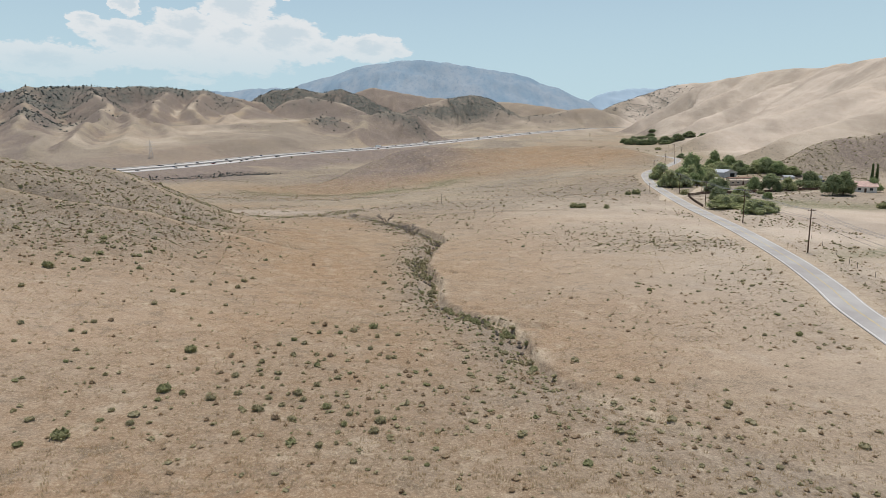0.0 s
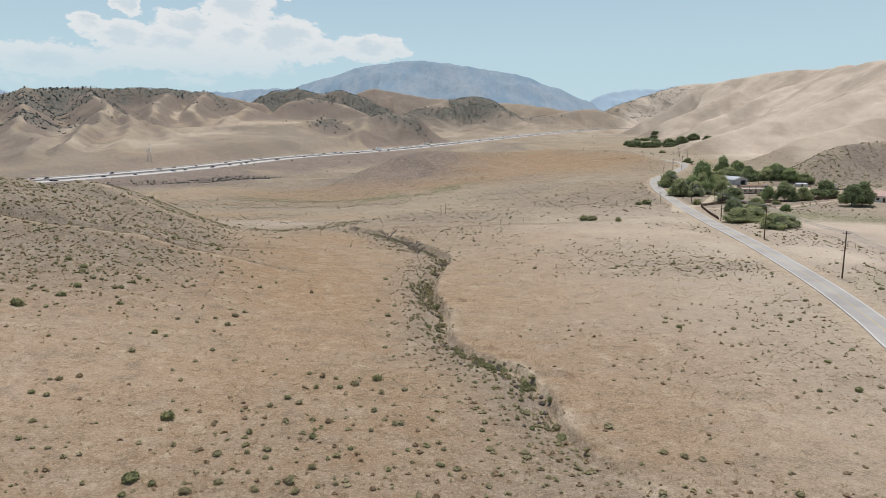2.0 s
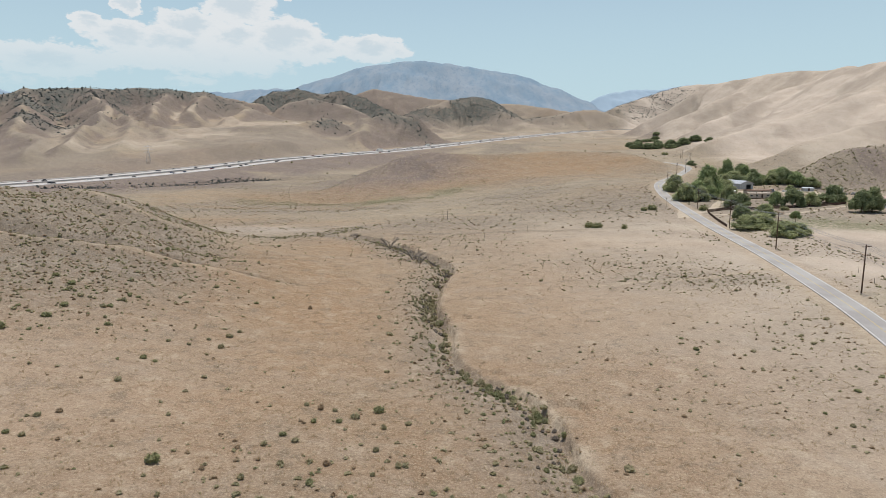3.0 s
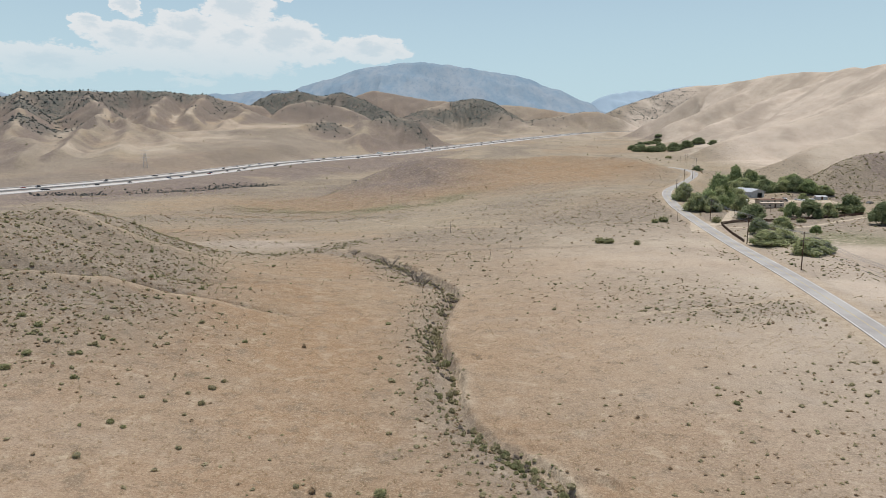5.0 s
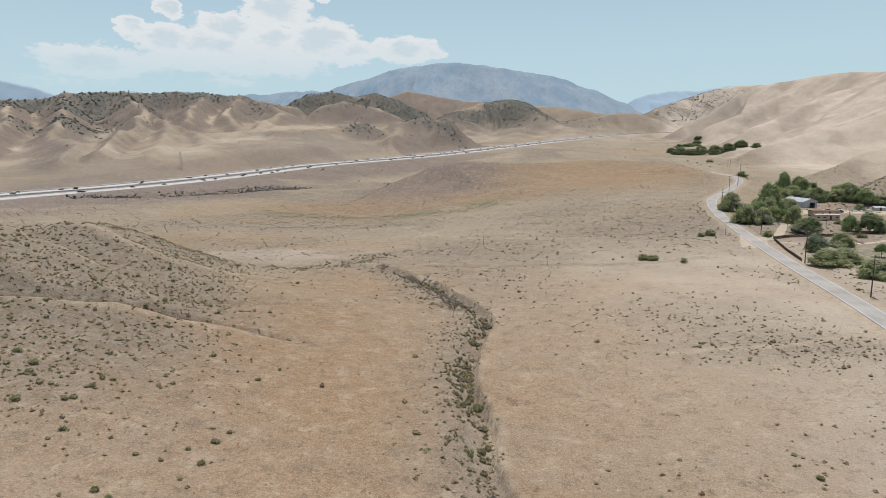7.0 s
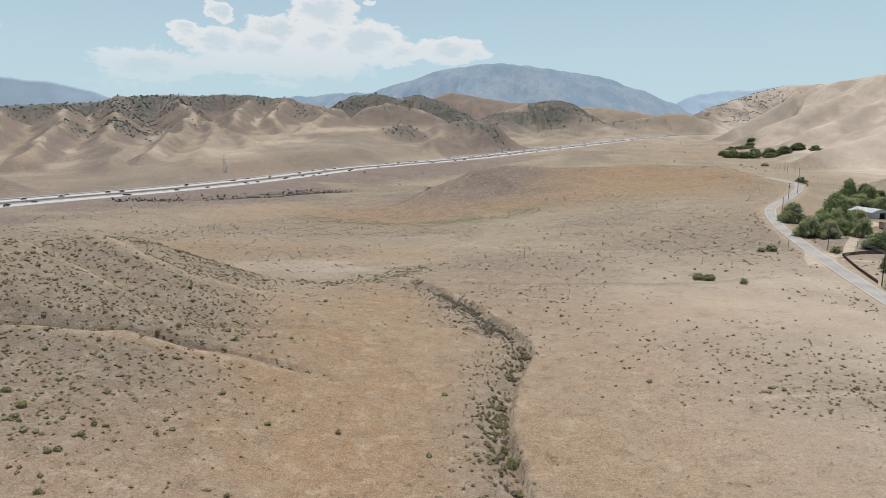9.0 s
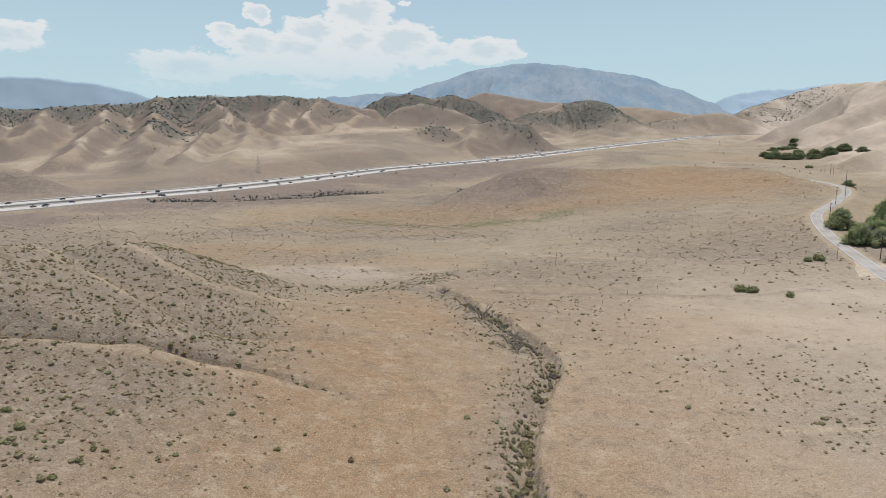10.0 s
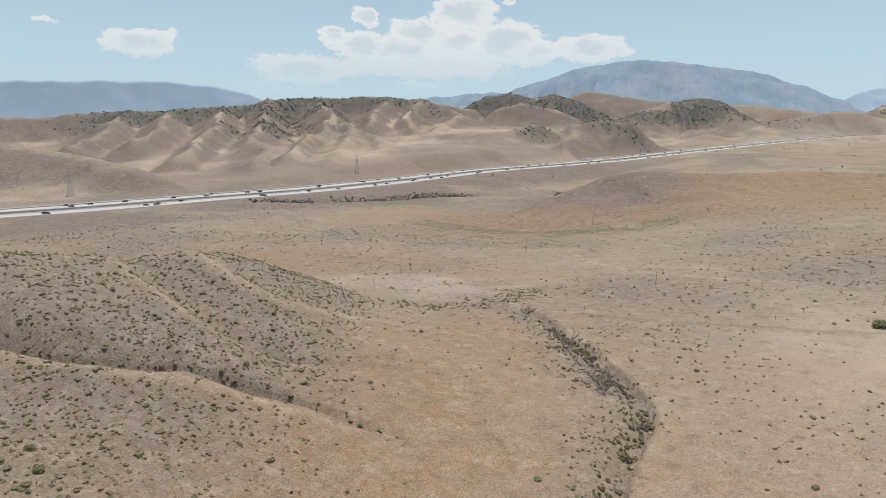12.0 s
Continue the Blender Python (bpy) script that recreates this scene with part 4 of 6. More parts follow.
def trunk_mesh(rng, high, radius, limbs, spread):
    bm = bmesh.new()
    lean = Vector((rng.normal() * 0.05, rng.normal() * 0.05, 1)) * high
    tube_into(bm, (0, 0, -0.4), lean * 0.55, radius, radius * 0.7)
    tube_into(bm, lean * 0.55, lean, radius * 0.7, radius * 0.3)
    for k in range(limbs):
        t = 0.45 + 0.5 * rng.random()
        a = 6.28 * k / limbs + rng.random()
        p = lean * t
        e = p + Vector((math.cos(a) * spread * (0.5 + 0.4 * rng.random()), math.sin(a) * spread * (0.5 + 0.4 * rng.random()), high * (0.3 + 0.3 * rng.random())))
        m = p.lerp(e, 0.55) + Vector((0, 0, 0.08 * high))
        tube_into(bm, p, m, radius * 0.5, radius * 0.3, 5)
        tube_into(bm, m, e, radius * 0.3, radius * 0.1, 5)
    return bm


TREE_KINDS = {
    # leaves, trunk share of the height, lobes, leaf count, leaf size
    "cottonwood": (COTTONWOOD, 0.10, 34, 3000, 0.032),
    "oak": (OAK, 0.05, 32, 2700, 0.033),
    "willow": (WILLOW, 0.0, 36, 2900, 0.031),
    "umbrella": (COTTONWOOD, 0.22, 14, 1287, 0.044),
    "stout": (OAK, 0.18, 26, 2500, 0.034),
    "cypress": (CYPRESS, 0.04, 7, 700, 0.05),
}
TREE_SHAPES = {}


def tree_shape(kind, variant):
    """Trunk and crown of a tree one metre high and one wide."""
    key = (kind, variant)
    if key in TREE_SHAPES:
        return TREE_SHAPES[key]
    mat, bole, n, count, size = TREE_KINDS[kind]
    rng = np.random.default_rng(sum(map(ord, kind)) * 10 + variant)
    lobes = []
    for k in range(n):
        t, u = 6.28 * k * 0.618 + 0.5 * rng.random(), (k + 0.5) / n
        if kind == "cypress":
            q = 0.46 * (1 - 0.55 * u)
            lobes.append((0, 0, 0.06 + 0.8 * u, q, q, 0.16))
            continue
        # outer lobes hang low, inner ones build the dome
        r = (0.26 + 0.20 * rng.random()) * math.sqrt(u)
        q = 0.075 + 0.115 * rng.random()
        v = 0.21 * (0.6 + 0.9 * rng.random()) * (0.7 if kind == "umbrella" else 1.0)
        top = 1 - v * 0.95 - (1 - bole) * 0.55 * min(1.0, r / 0.33) ** 2 * (0.6 if kind == "umbrella" else 1.0)
        z = bole + v * 0.45 + max(0.0, top - bole - v * 0.45) * (1 - 0.55 * rng.random() * (u > 0.4))
        lobes.append((r * math.cos(t), r * math.sin(t), z, q, q, v))
    cores = [lump(rng, (a, b, c, d * 0.78, e * 0.78, f * 0.78), 3, 6, 0.35) for a, b, c, d, e, f in lobes]
    crown = tri_mesh("crown", *join(cores + [leaf_cloud(rng, lobes, count, size)]), mat)
    bm = trunk_mesh(rng, bole + 0.3, 0.022 if kind != "willow" else 0.018, 5, 0.3)
    trunk = bpy.data.meshes.new("trunk")
    bm.to_mesh(trunk)
    bm.free()
    trunk.materials.append(BARK)
    TREE_SHAPES[key] = trunk, crown
    return TREE_SHAPES[key]


def tree(kind, x, y, high, wide, label, group="", variant=None):
    variant = int(x * 3 + y) % 3 if variant is None else variant
    trunk, crown = tree_shape(kind, variant)
    ob = thing("tree", label, "tree", group, (x, y, height(x, y) - 0.1), (x * 53 + y * 17) % 360)
    for name, me in (("trunk", trunk), ("crown", crown)):
        p = new(name, me)
        p.parent = ob
        p.scale = (wide, wide, high)
    return ob


def scatter(name, shapes, x, y, size, squash, mat, label, sink=0.05, seed=1):
    """Many small plants as one object of real geometry."""
    rng = np.random.default_rng(seed)
    z = land(x, y)
    pick = rng.integers(0, len(shapes), len(x))
    turn = rng.random(len(x)) * 6.2832
    parts_, n = [], 0
    for k, (co, tri) in enumerate(shapes):
        i = np.flatnonzero(pick == k)
        if not len(i):
            continue
        c, s = np.cos(turn[i])[:, None], np.sin(turn[i])[:, None]
        q = size[i][:, None]
        px, py = (co[:, 0] * c - co[:, 1] * s) * q + x[i][:, None], (co[:, 0] * s + co[:, 1] * c) * q + y[i][:, None]
        pz = (co[:, 2] - sink) * q * squash[i][:, None] + z[i][:, None]
        parts_.append((np.stack([px, py, pz], -1).reshape(-1, 3), (tri[None] + (np.arange(len(i)) * len(co))[:, None, None]).reshape(-1, 3)))
    ob = quads_object(name, *join(parts_), mat, False)
    return tagged(ob, label, "plants", kind="stuff")
# ---- the big shrubs that stand singly ----
SHRUBS_FORE = [
    (-1.3, 48.5, 0.7), (-7.4, 48.7, 0.9), (-34.8, 49.1, 1.1), (-2.7, 49.5, 0.8), (-32.5, 50.9, 1.9), (-13.2, 51.7, 1.3), (-9.3, 52.2, 0.7), (-18.3, 53.1, 1.0), (-12.0, 53.8, 0.7), (-28.2, 54.4, 1.1),
    (-31.0, 54.5, 1.0), (-6.3, 54.8, 1.3), (-9.2, 55.9, 1.0), (-14.2, 56.9, 1.4), (-15.8, 56.9, 1.1), (-31.2, 57.0, 1.1), (-5.9, 57.2, 1.7), (-9.0, 58.4, 1.0), (-17.9, 58.7, 1.5), (-19.7, 59.0, 0.8),
    (-6.5, 59.2, 0.8), (-28.3, 60.3, 1.1), (-11.6, 60.3, 1.5), (-9.6, 60.4, 1.0), (-16.1, 60.4, 0.9), (38.8, 60.9, 0.7), (-23.3, 61.1, 1.3), (-2.2, 61.9, 0.9), (-17.8, 62.0, 1.2), (-26.6, 62.1, 1.0),
]
SHRUBS_FIELD = [
    (-14.3, 62.2, 1.2), (-28.6, 62.6, 2.1), (-7.7, 63.0, 0.8), (-12.6, 63.2, 0.8), (-21.3, 63.2, 1.3), (-15.2, 63.7, 1.4), (-11.1, 63.8, 0.8), (-19.3, 65.2, 0.7), (-13.8, 66.7, 1.1), (-23.2, 68.4, 1.3),
    (-18.6, 68.4, 0.9), (-20.6, 69.2, 0.8), (-27.9, 69.6, 0.8), (22.3, 70.2, 1.1), (-10.8, 70.8, 0.9), (20.6, 71.3, 1.2), (-1.5, 71.6, 0.8), (-30.5, 72.7, 0.7), (-15.0, 73.1, 1.2), (-21.7, 73.6, 1.1),
    (-25.9, 75.0, 0.9), (-9.2, 75.1, 0.8), (-30.9, 75.4, 2.1), (-18.7, 76.6, 1.0), (-6.9, 77.1, 1.1), (-14.1, 77.1, 1.1), (-15.9, 77.5, 1.0), (-44.9, 77.5, 1.0), (-46.6, 77.6, 1.0), (-53.0, 77.9, 1.3),
]
SHRUBS_SLOPE = [
    (-24.0, 79.8, 1.0), (-9.5, 80.3, 1.0), (-21.5, 81.0, 1.1), (-24.7, 81.4, 0.8), (-46.1, 82.0, 1.2), (-18.5, 82.3, 1.2), (-44.7, 83.5, 1.0), (-20.1, 83.6, 1.1), (-9.2, 86.1, 1.1), (-17.5, 87.5, 1.1),
    (-14.6, 87.6, 1.1), (-12.8, 89.0, 1.6), (-10.1, 90.9, 2.0), (-15.6, 90.9, 1.0), (-17.4, 91.4, 1.3), (-19.3, 92.2, 1.0), (-63.3, 94.1, 1.4), (-43.6, 94.2, 1.3), (22.5, 97.6, 0.7), (-42.6, 102.4, 1.0),
    (-44.6, 103.2, 1.2), (-66.5, 106.2, 2.4), (-37.5, 108.1, 0.8), (-41.4, 111.5, 0.9), (-44.8, 111.9, 1.1), (-36.8, 112.2, 1.4), (-64.0, 113.4, 2.3), (-55.0, 113.9, 1.3), (11.4, 115.3, 0.8), (-39.8, 115.3, 1.0),
]
SHRUBS_FAR = [
    (-37.4, 118.2, 1.5), (-64.3, 118.5, 2.0), (-59.2, 120.8, 1.4), (-36.8, 121.3, 1.1), (-67.2, 125.3, 1.7), (-58.2, 125.6, 1.2), (-68.5, 128.2, 2.0), (-58.5, 128.5, 1.2), (-72.4, 130.3, 1.8), (-52.3, 135.0, 1.0),
    (-29.2, 142.3, 1.3), (-37.7, 146.6, 0.9), (-66.0, 162.9, 1.8), (-45.5, 166.2, 1.3), (-2.1, 239.9, 1.6), (64.8, 253.3, 2.9), (56.3, 258.9, 3.8), (53.4, 260.4, 4.2), (89.6, 310.3, 3.7), (93.9, 312.4, 5.3),
]
for group, rows in (("shrubs on the near flat", SHRUBS_FORE), ("shrubs in the field", SHRUBS_FIELD), ("shrubs on the hill slope", SHRUBS_SLOPE), ("shrubs past the field", SHRUBS_FAR)):
    for x, y, size in rows:
        kind = "green" if size > 1.75 or (x * 31 + y * 17) % 7 < 1.0 else ("dry" if (x * 11 + y * 5) % 5 < 1.0 else "sage")
        label = {"green": "rounded fresh green shrub on dry straw grass", "sage": "small grey-green sagebrush on dry grassland", "dry": "dead brown brush tuft on dry grassland"}[kind]
        shrub(x, y, size, kind, label, group)


# ---- brush in the wash ----
def along(line, n, rng):
    p = resample(line, 0.5)
    i = rng.integers(0, len(p) - 1, n)
    t = np.gradient(p[:, :2], axis=0)[i]
    t /= np.linalg.norm(t, axis=1)[:, None]
    return p[i, 0], p[i, 1], np.stack([t[:, 1], -t[:, 0]], 1), p[i, 2]


rng = np.random.default_rng(7)
wx, wy, wn, wd = along([p for p in WASH if p[1] > 60], 900, rng)
off = np.where(rng.random(900) < 0.93, -np.abs(rng.normal(0.6, 2.4, 900)), np.abs(rng.normal(0.1, 0.4, 900)))
thick = fbm(wx, wy, 13, 2, 91)
keep = (thick + 0.25 * rng.random(900) > np.where(wy > 197, 0.66, np.where((wy < 84) | ((wy > 106) & (wy < 124)), 0.68, 0.50))) & (wy < 250) & (rng.random(900) < step(wy, 58, 88))
wx, wy, off = (wx + wn[:, 0] * off)[keep], (wy + wn[:, 1] * off)[keep], off[keep]
ws = (0.5 + 1.1 * rng.random(len(wx)) * np.exp(-np.abs(off) / 4)) * np.where(wy < 118, 0.8, 1.0)
lush = rng.random(len(wx)) < np.where((wy > 84) & (wy < 108), 0.5, 0.06)
dead = (rng.random(len(wx)) < np.where(wy > 197, 0.8, 0.30)) & ~lush
FULL = SHRUB_SHAPES
MEDIUM = [shrub_shape(130 + k, 70) for k in range(5)]
LIGHT = [shrub_shape(140 + k, 30) for k in range(5)]
TINY = [join([lump(np.random.default_rng(150 + k), (0, 0, 0.12, 0.36, 0.33, 0.36), 2, 5, 0.4), leaf_cloud(np.random.default_rng(155 + k), [(0, 0, 0.15, 0.42, 0.4, 0.4)], 4, 0.22)]) for k in range(6)]
BARE_LUMP = [lump(np.random.default_rng(160 + k), (0, 0, 0.1, 0.45, 0.42, 0.42), 2, 5, 0.4) for k in range(6)]
live = ~lush & ~dead
scatter("wash_brush", MEDIUM, wx[live], wy[live], ws[live], 1.0 + 0.5 * rng.random(live.sum()), SAGE, "grey-green brush crowding the wall of the dry wash", seed=2)
scatter("wash_dead_brush", MEDIUM, wx[dead], wy[dead], ws[dead] * 0.9, 0.9 + 0.4 * rng.random(dead.sum()), GREY_BRUSH, "leafless grey brush along the dry wash", seed=4)
scatter("wash_greenery", FULL, wx[lush], wy[lush], ws[lush] * 1.1, 0.9 + 0.4 * rng.random(lush.sum()), GREEN_SHRUB, "fresh green brush growing in the damp wash bed", seed=3)


# ---- sagebrush cover ----
def spread(n, x0, x1, y0, y1, rng, power=1.0, least=0.03):
    x, y = x0 + (x1 - x0) * rng.random(n), y0 + (y1 - y0) * rng.random(n)
    dr, _, _ = near_line(x, y, ROAD)
    dm, _, _ = near_line(x, y, MOTORWAY)
    ok = (rng.random(n) < np.maximum(brush_cover(x, y, 0) ** power, least)) & (dr > 5.5) & (dm > 37)
    return x[ok], y[ok]


x, y = spread(66000, -150, 120, 36, 250, rng, 1.4, 0.006)
size = 0.32 + 0.62 * rng.random(len(x)) ** 1.6
big = rng.random(len(x)) < 0.05
size[big] += 0.35 + 0.5 * rng.random(big.sum())
seen = size > 0.0024 * y + 0.06 * rng.random(len(x))
x, y, size, big = x[seen], y[seen], size[seen], big[seen]
third = rng.random(len(x))
for name, low, high, mat, label in (("sagebrush", 0.0, 0.58, SAGE, "low grey-green sagebrush scattered over dry slopes"), ("dry_brush", 0.58, 0.95, DRY_BRUSH, "low brown dead brush scattered over dry slopes"), ("green_brush", 0.95, 1.01, GREEN_SHRUB, "small green shrubs scattered over dry slopes")):
    m = (third >= low) & (third < high) & ~big
    scatter(name, TINY, x[m], y[m], size[m], 0.55 + 0.35 * rng.random(m.sum()), mat, label, seed=5)
m = big & (third < 0.8)
scatter("large_sagebrush", LIGHT, x[m], y[m], size[m], 0.55 + 0.35 * rng.random(m.sum()), SAGE, "larger grey-green sagebrush on the dry slopes", seed=11)
m = big & (third >= 0.8)
scatter("large_green_brush", LIGHT, x[m], y[m], size[m], 0.55 + 0.35 * rng.random(m.sum()), GREEN_SHRUB, "larger green shrubs on the dry slopes", seed=12)
x, y = spread(24000, -330, 330, 250, 720, rng, 1.2, 0.05)
size = 0.5 + 1.25 * rng.random(len(x)) ** 2
seen = size > 0.0015 * y + 0.1 * rng.random(len(x))
x, y, size = x[seen], y[seen], size[seen]
half = rng.random(len(x)) < 0.6
scatter("sagebrush", BARE_LUMP, x[half], y[half], size[half], 0.42 + 0.3 * rng.random(half.sum()), SAGE, "sagebrush dotted over the valley floor", seed=6)
scatter("dry_brush", BARE_LUMP, x[~half], y[~half], size[~half], 0.4 + 0.3 * rng.random((~half).sum()), DRY_BRUSH, "dead brush dotted over the valley floor", seed=7)

x, y = 200 + 240 * rng.random(7000), 380 + 150 * rng.random(7000)
keep = rng.random(7000) < 0.5 * stony(x, y)
scatter("spur_scrub", BARE_LUMP, x[keep], y[keep], 0.7 + 1.3 * rng.random(keep.sum()) ** 2, 0.7 + 0.4 * rng.random(keep.sum()), SAGE, "scrub dotted over the stony spur", seed=14)

bx, by, bn, _ = along(BRUSH_ARC, 260, rng)
off = rng.normal(0, 3.6, 260)
scatter("terrace_brush", LIGHT, bx + bn[:, 0] * off, by + bn[:, 1] * off, 0.5 + 1.0 * rng.random(260) ** 2, 0.5 + 0.3 * rng.random(260), SAGE, "grey-green brush in a band under the terrace", seed=16)

# greener brush on the damp strip below the knoll
gx, gy, gn, _ = along(GREEN_LINE, 900, rng)
off = 8 * rng.normal(size=900)
gx, gy = gx + gn[:, 0] * off, gy + gn[:, 1] * off
scatter("green_strip_brush", BARE_LUMP, gx, gy, 0.5 + 0.9 * rng.random(900) ** 2, 0.5 + 0.4 * rng.random(900), SAGE, "low olive-green brush on a damp strip of the valley floor", seed=15)

# scrub along the eroded bank below the motorway
tx, ty, tn, _ = along(TRENCH, 2400, rng)
off = rng.normal(0, 6.0, 2400)
clumped = fbm(tx, ty, 40, 3, 133) + 0.2 * rng.random(2400) > 0.55
tx, ty, tn, off = tx[clumped], ty[clumped], tn[clumped], off[clumped]
scatter("bank_scrub", BARE_LUMP, tx + tn[:, 0] * off, ty + tn[:, 1] * off, 0.8 + 2.0 * rng.random(len(tx)) ** 2, 0.6 + 0.5 * rng.random(len(tx)), HAZY_OAK, "dark scrub along the eroded bank below the motorway", seed=13)

# oaks and scrub on the far ridges
x, y = -1500 + 2600 * rng.random(95000), 1150 + 1650 * rng.random(95000)
wood = fbm(x, y, 130, 4, 101)
belt = oak_belt(x, y)
keep = rng.random(len(x)) < np.clip(belt * step(wood, 0.28, 0.46) * 1.1, 0, 1)
x, y = x[keep], y[keep]
scatter("oak_wood", BARE_LUMP, x, y, 2.3 + 3.2 * rng.random(len(x)) ** 1.5, 0.7 + 0.5 * rng.random(len(x)), HAZY_OAK, "dark oaks and scrub on the far ridges, coloured blue-grey for haze", seed=8)
x, y = -900 + 1900 * rng.random(9000), 760 + 1300 * rng.random(9000)
keep = (rng.random(len(x)) < 0.16 * step(fbm(x, y, 90, 3, 111), 0.5, 0.7)) & (near_line(x, y, MOTORWAY)[0] > 32) & (x < np.interp(y, *np.array(FOOT).T))
scatter("far_scrub", BARE_LUMP, x[keep], y[keep], 1.6 + 2.4 * rng.random(keep.sum()), 0.7 + 0.4 * rng.random(keep.sum()), SAGE, "scattered scrub on the far hills", seed=9)

# dead grass tufts of the near field
blade = []
for k in range(4):
    r2 = np.random.default_rng(200 + k)
    co, tri = [], []
    for b in range(7):
        a, q = 6.28 * r2.random(), 0.4 + 0.6 * r2.random()
        px, py = 0.25 * r2.normal(), 0.25 * r2.normal()
        co += [(px - 0.06 * math.sin(a), py + 0.06 * math.cos(a), 0), (px + 0.06 * math.sin(a), py - 0.06 * math.cos(a), 0), (px + 0.5 * q * math.cos(a), py + 0.5 * q * math.sin(a), q)]
        tri.append((3 * b, 3 * b + 1, 3 * b + 2))
    blade.append((np.array(co), np.array(tri)))
STRAW = leaf_material("straw", rgb(0.36, 0.27, 0.16), rgb(0.46, 0.36, 0.22), rgb(0.54, 0.44, 0.29))
n = 26000
ang, rad = radians(-34) + radians(66) * rng.random(n), 95 + 150 * rng.random(n) ** 1.4
x, y = rad * np.sin(ang), -50 + rad * np.cos(ang)
keep = (near_line(x, y, ROAD)[0] > 4) & (fbm(x, y, 18, 3, 121) > 0.38)
x, y = x[keep], y[keep]
scatter("dead_grass", blade, x, y, 0.22 + 0.30 * rng.random(len(x)), 0.5 + 0.5 * rng.random(len(x)), STRAW, "pale dead grass tufts over the near field", seed=10)


# ---- bare trees in the wash ----
def bare_tree(x, y, high, wide, seed, label):
    rng = np.random.default_rng(seed)
    ob = thing("dead_tree", label, "tree", "bare trees in the wash", (x, y, height(x, y)))
    trunk, twigs = bmesh.new(), bmesh.new()
    for k in range(4):
        a = 6.28 * k / 4 + rng.random()
        m = Vector((0.20 * wide * math.cos(a), 0.20 * wide * math.sin(a), (0.25 + 0.2 * rng.random()) * high))
        tube_into(trunk, (0.1 * math.cos(a), 0.1 * math.sin(a), -0.3), m, 0.16, 0.10, 6)
        for j in range(4):
            b = a + rng.normal() * 0.8
            q = 0.12 + 0.26 * rng.random()
            e = m + Vector((q * wide * math.cos(b), q * wide * math.sin(b), high * (0.55 - 0.9 * q + 0.15 * rng.random())))
            tube_into(trunk, m, e, 0.08, 0.04, 5)
            for i in range(14):
                c = b + rng.normal() * 1.2
                s = m.lerp(e, 0.4 + 0.6 * rng.random())
                tube_into(twigs, s, s + Vector((0.22 * wide * math.cos(c) * rng.random(), 0.22 * wide * math.sin(c) * rng.random(), high * 0.22 * (rng.random() - 0.2))), 0.035, 0.012, 4)
    part("trunk", trunk, DEAD_WOOD, ob)
    tagged(part("twig_tangle", twigs, DEAD_WOOD, ob), kind="stuff")
    return ob


bare_tree(-20.0, 224.0, 3.9, 6.0, 1, "leafless grey tree with forked limbs in the wash")
bare_tree(-11.4, 205.0, 3.2, 6.0, 2, "leafless grey thicket leaning over the wash")
bare_tree(-9.2, 201.0, 2.4, 4.5, 3, "leafless grey thicket leaning over the wash")
bare_tree(-35.5, 257, 1.8, 4.5, 4, "low leafless brush at the head of the wash")


# ---- ranch trees ----
for kind, x, y, h, w in [("cottonwood", 143, 371, 17, 16), ("cottonwood", 216, 515, 15, 12), ("willow", 131, 388, 10, 13), ("willow", 123, 350, 9.5, 12), ("cottonwood", 131, 354, 10, 12), ("willow", 139, 362, 11, 11),
                         ("oak", 234, 530, 10, 13), ("cottonwood", 226, 508, 11, 13), ("oak", 236, 516, 7, 14), ("oak", 230, 624, 5, 10)]:
    tree(kind, x, y, h, w, {"cottonwood": "tall green cottonwood beside the ranch and road", "oak": "dark green oak on the valley edge behind the barn", "willow": "bushy green willow beside the country road"}[kind], "ranch trees")
for kind, x, y, h, w in [("willow", 214, 440, 8, 15), ("oak", 217, 431, 9.5, 13), ("cottonwood", 219, 421, 8, 12), ("willow", 226, 417, 6, 13), ("oak", 205, 447, 9, 12), ("willow", 213, 470, 7, 14), ("cottonwood", 224, 448, 9.5, 12), ("oak", 212, 452, 7, 15),
                         ("willow", 159, 384, 8.5, 12.5), ("oak", 196, 454, 6, 11), ("willow", 222, 456, 9, 13), ("willow", 200, 468, 6, 13)]:
    tree(kind, x, y, h, w, "green " + kind + " in the grove behind the barn", "grove trees")
more = random.Random(17)
for k in range(22):
    x, y = more.uniform(188, 226), more.uniform(428, 492)
    tree(("willow", "oak", "willow", "cottonwood")[k % 4], x, y, more.uniform(4.5, 8), more.uniform(9, 14), "green thicket tree in the grove behind the barn", "grove trees")
for k in range(12):
    x, y = more.uniform(118, 150), more.uniform(345, 392)
    if 3.5 + 6 < abs(near_line(np.array([x]), np.array([y]), ROAD)[0][0]):
        tree(("willow", "cottonwood")[k % 2], x, y, more.uniform(5, 9), more.uniform(8, 12), "green thicket tree between the road and the yard", "ranch trees")
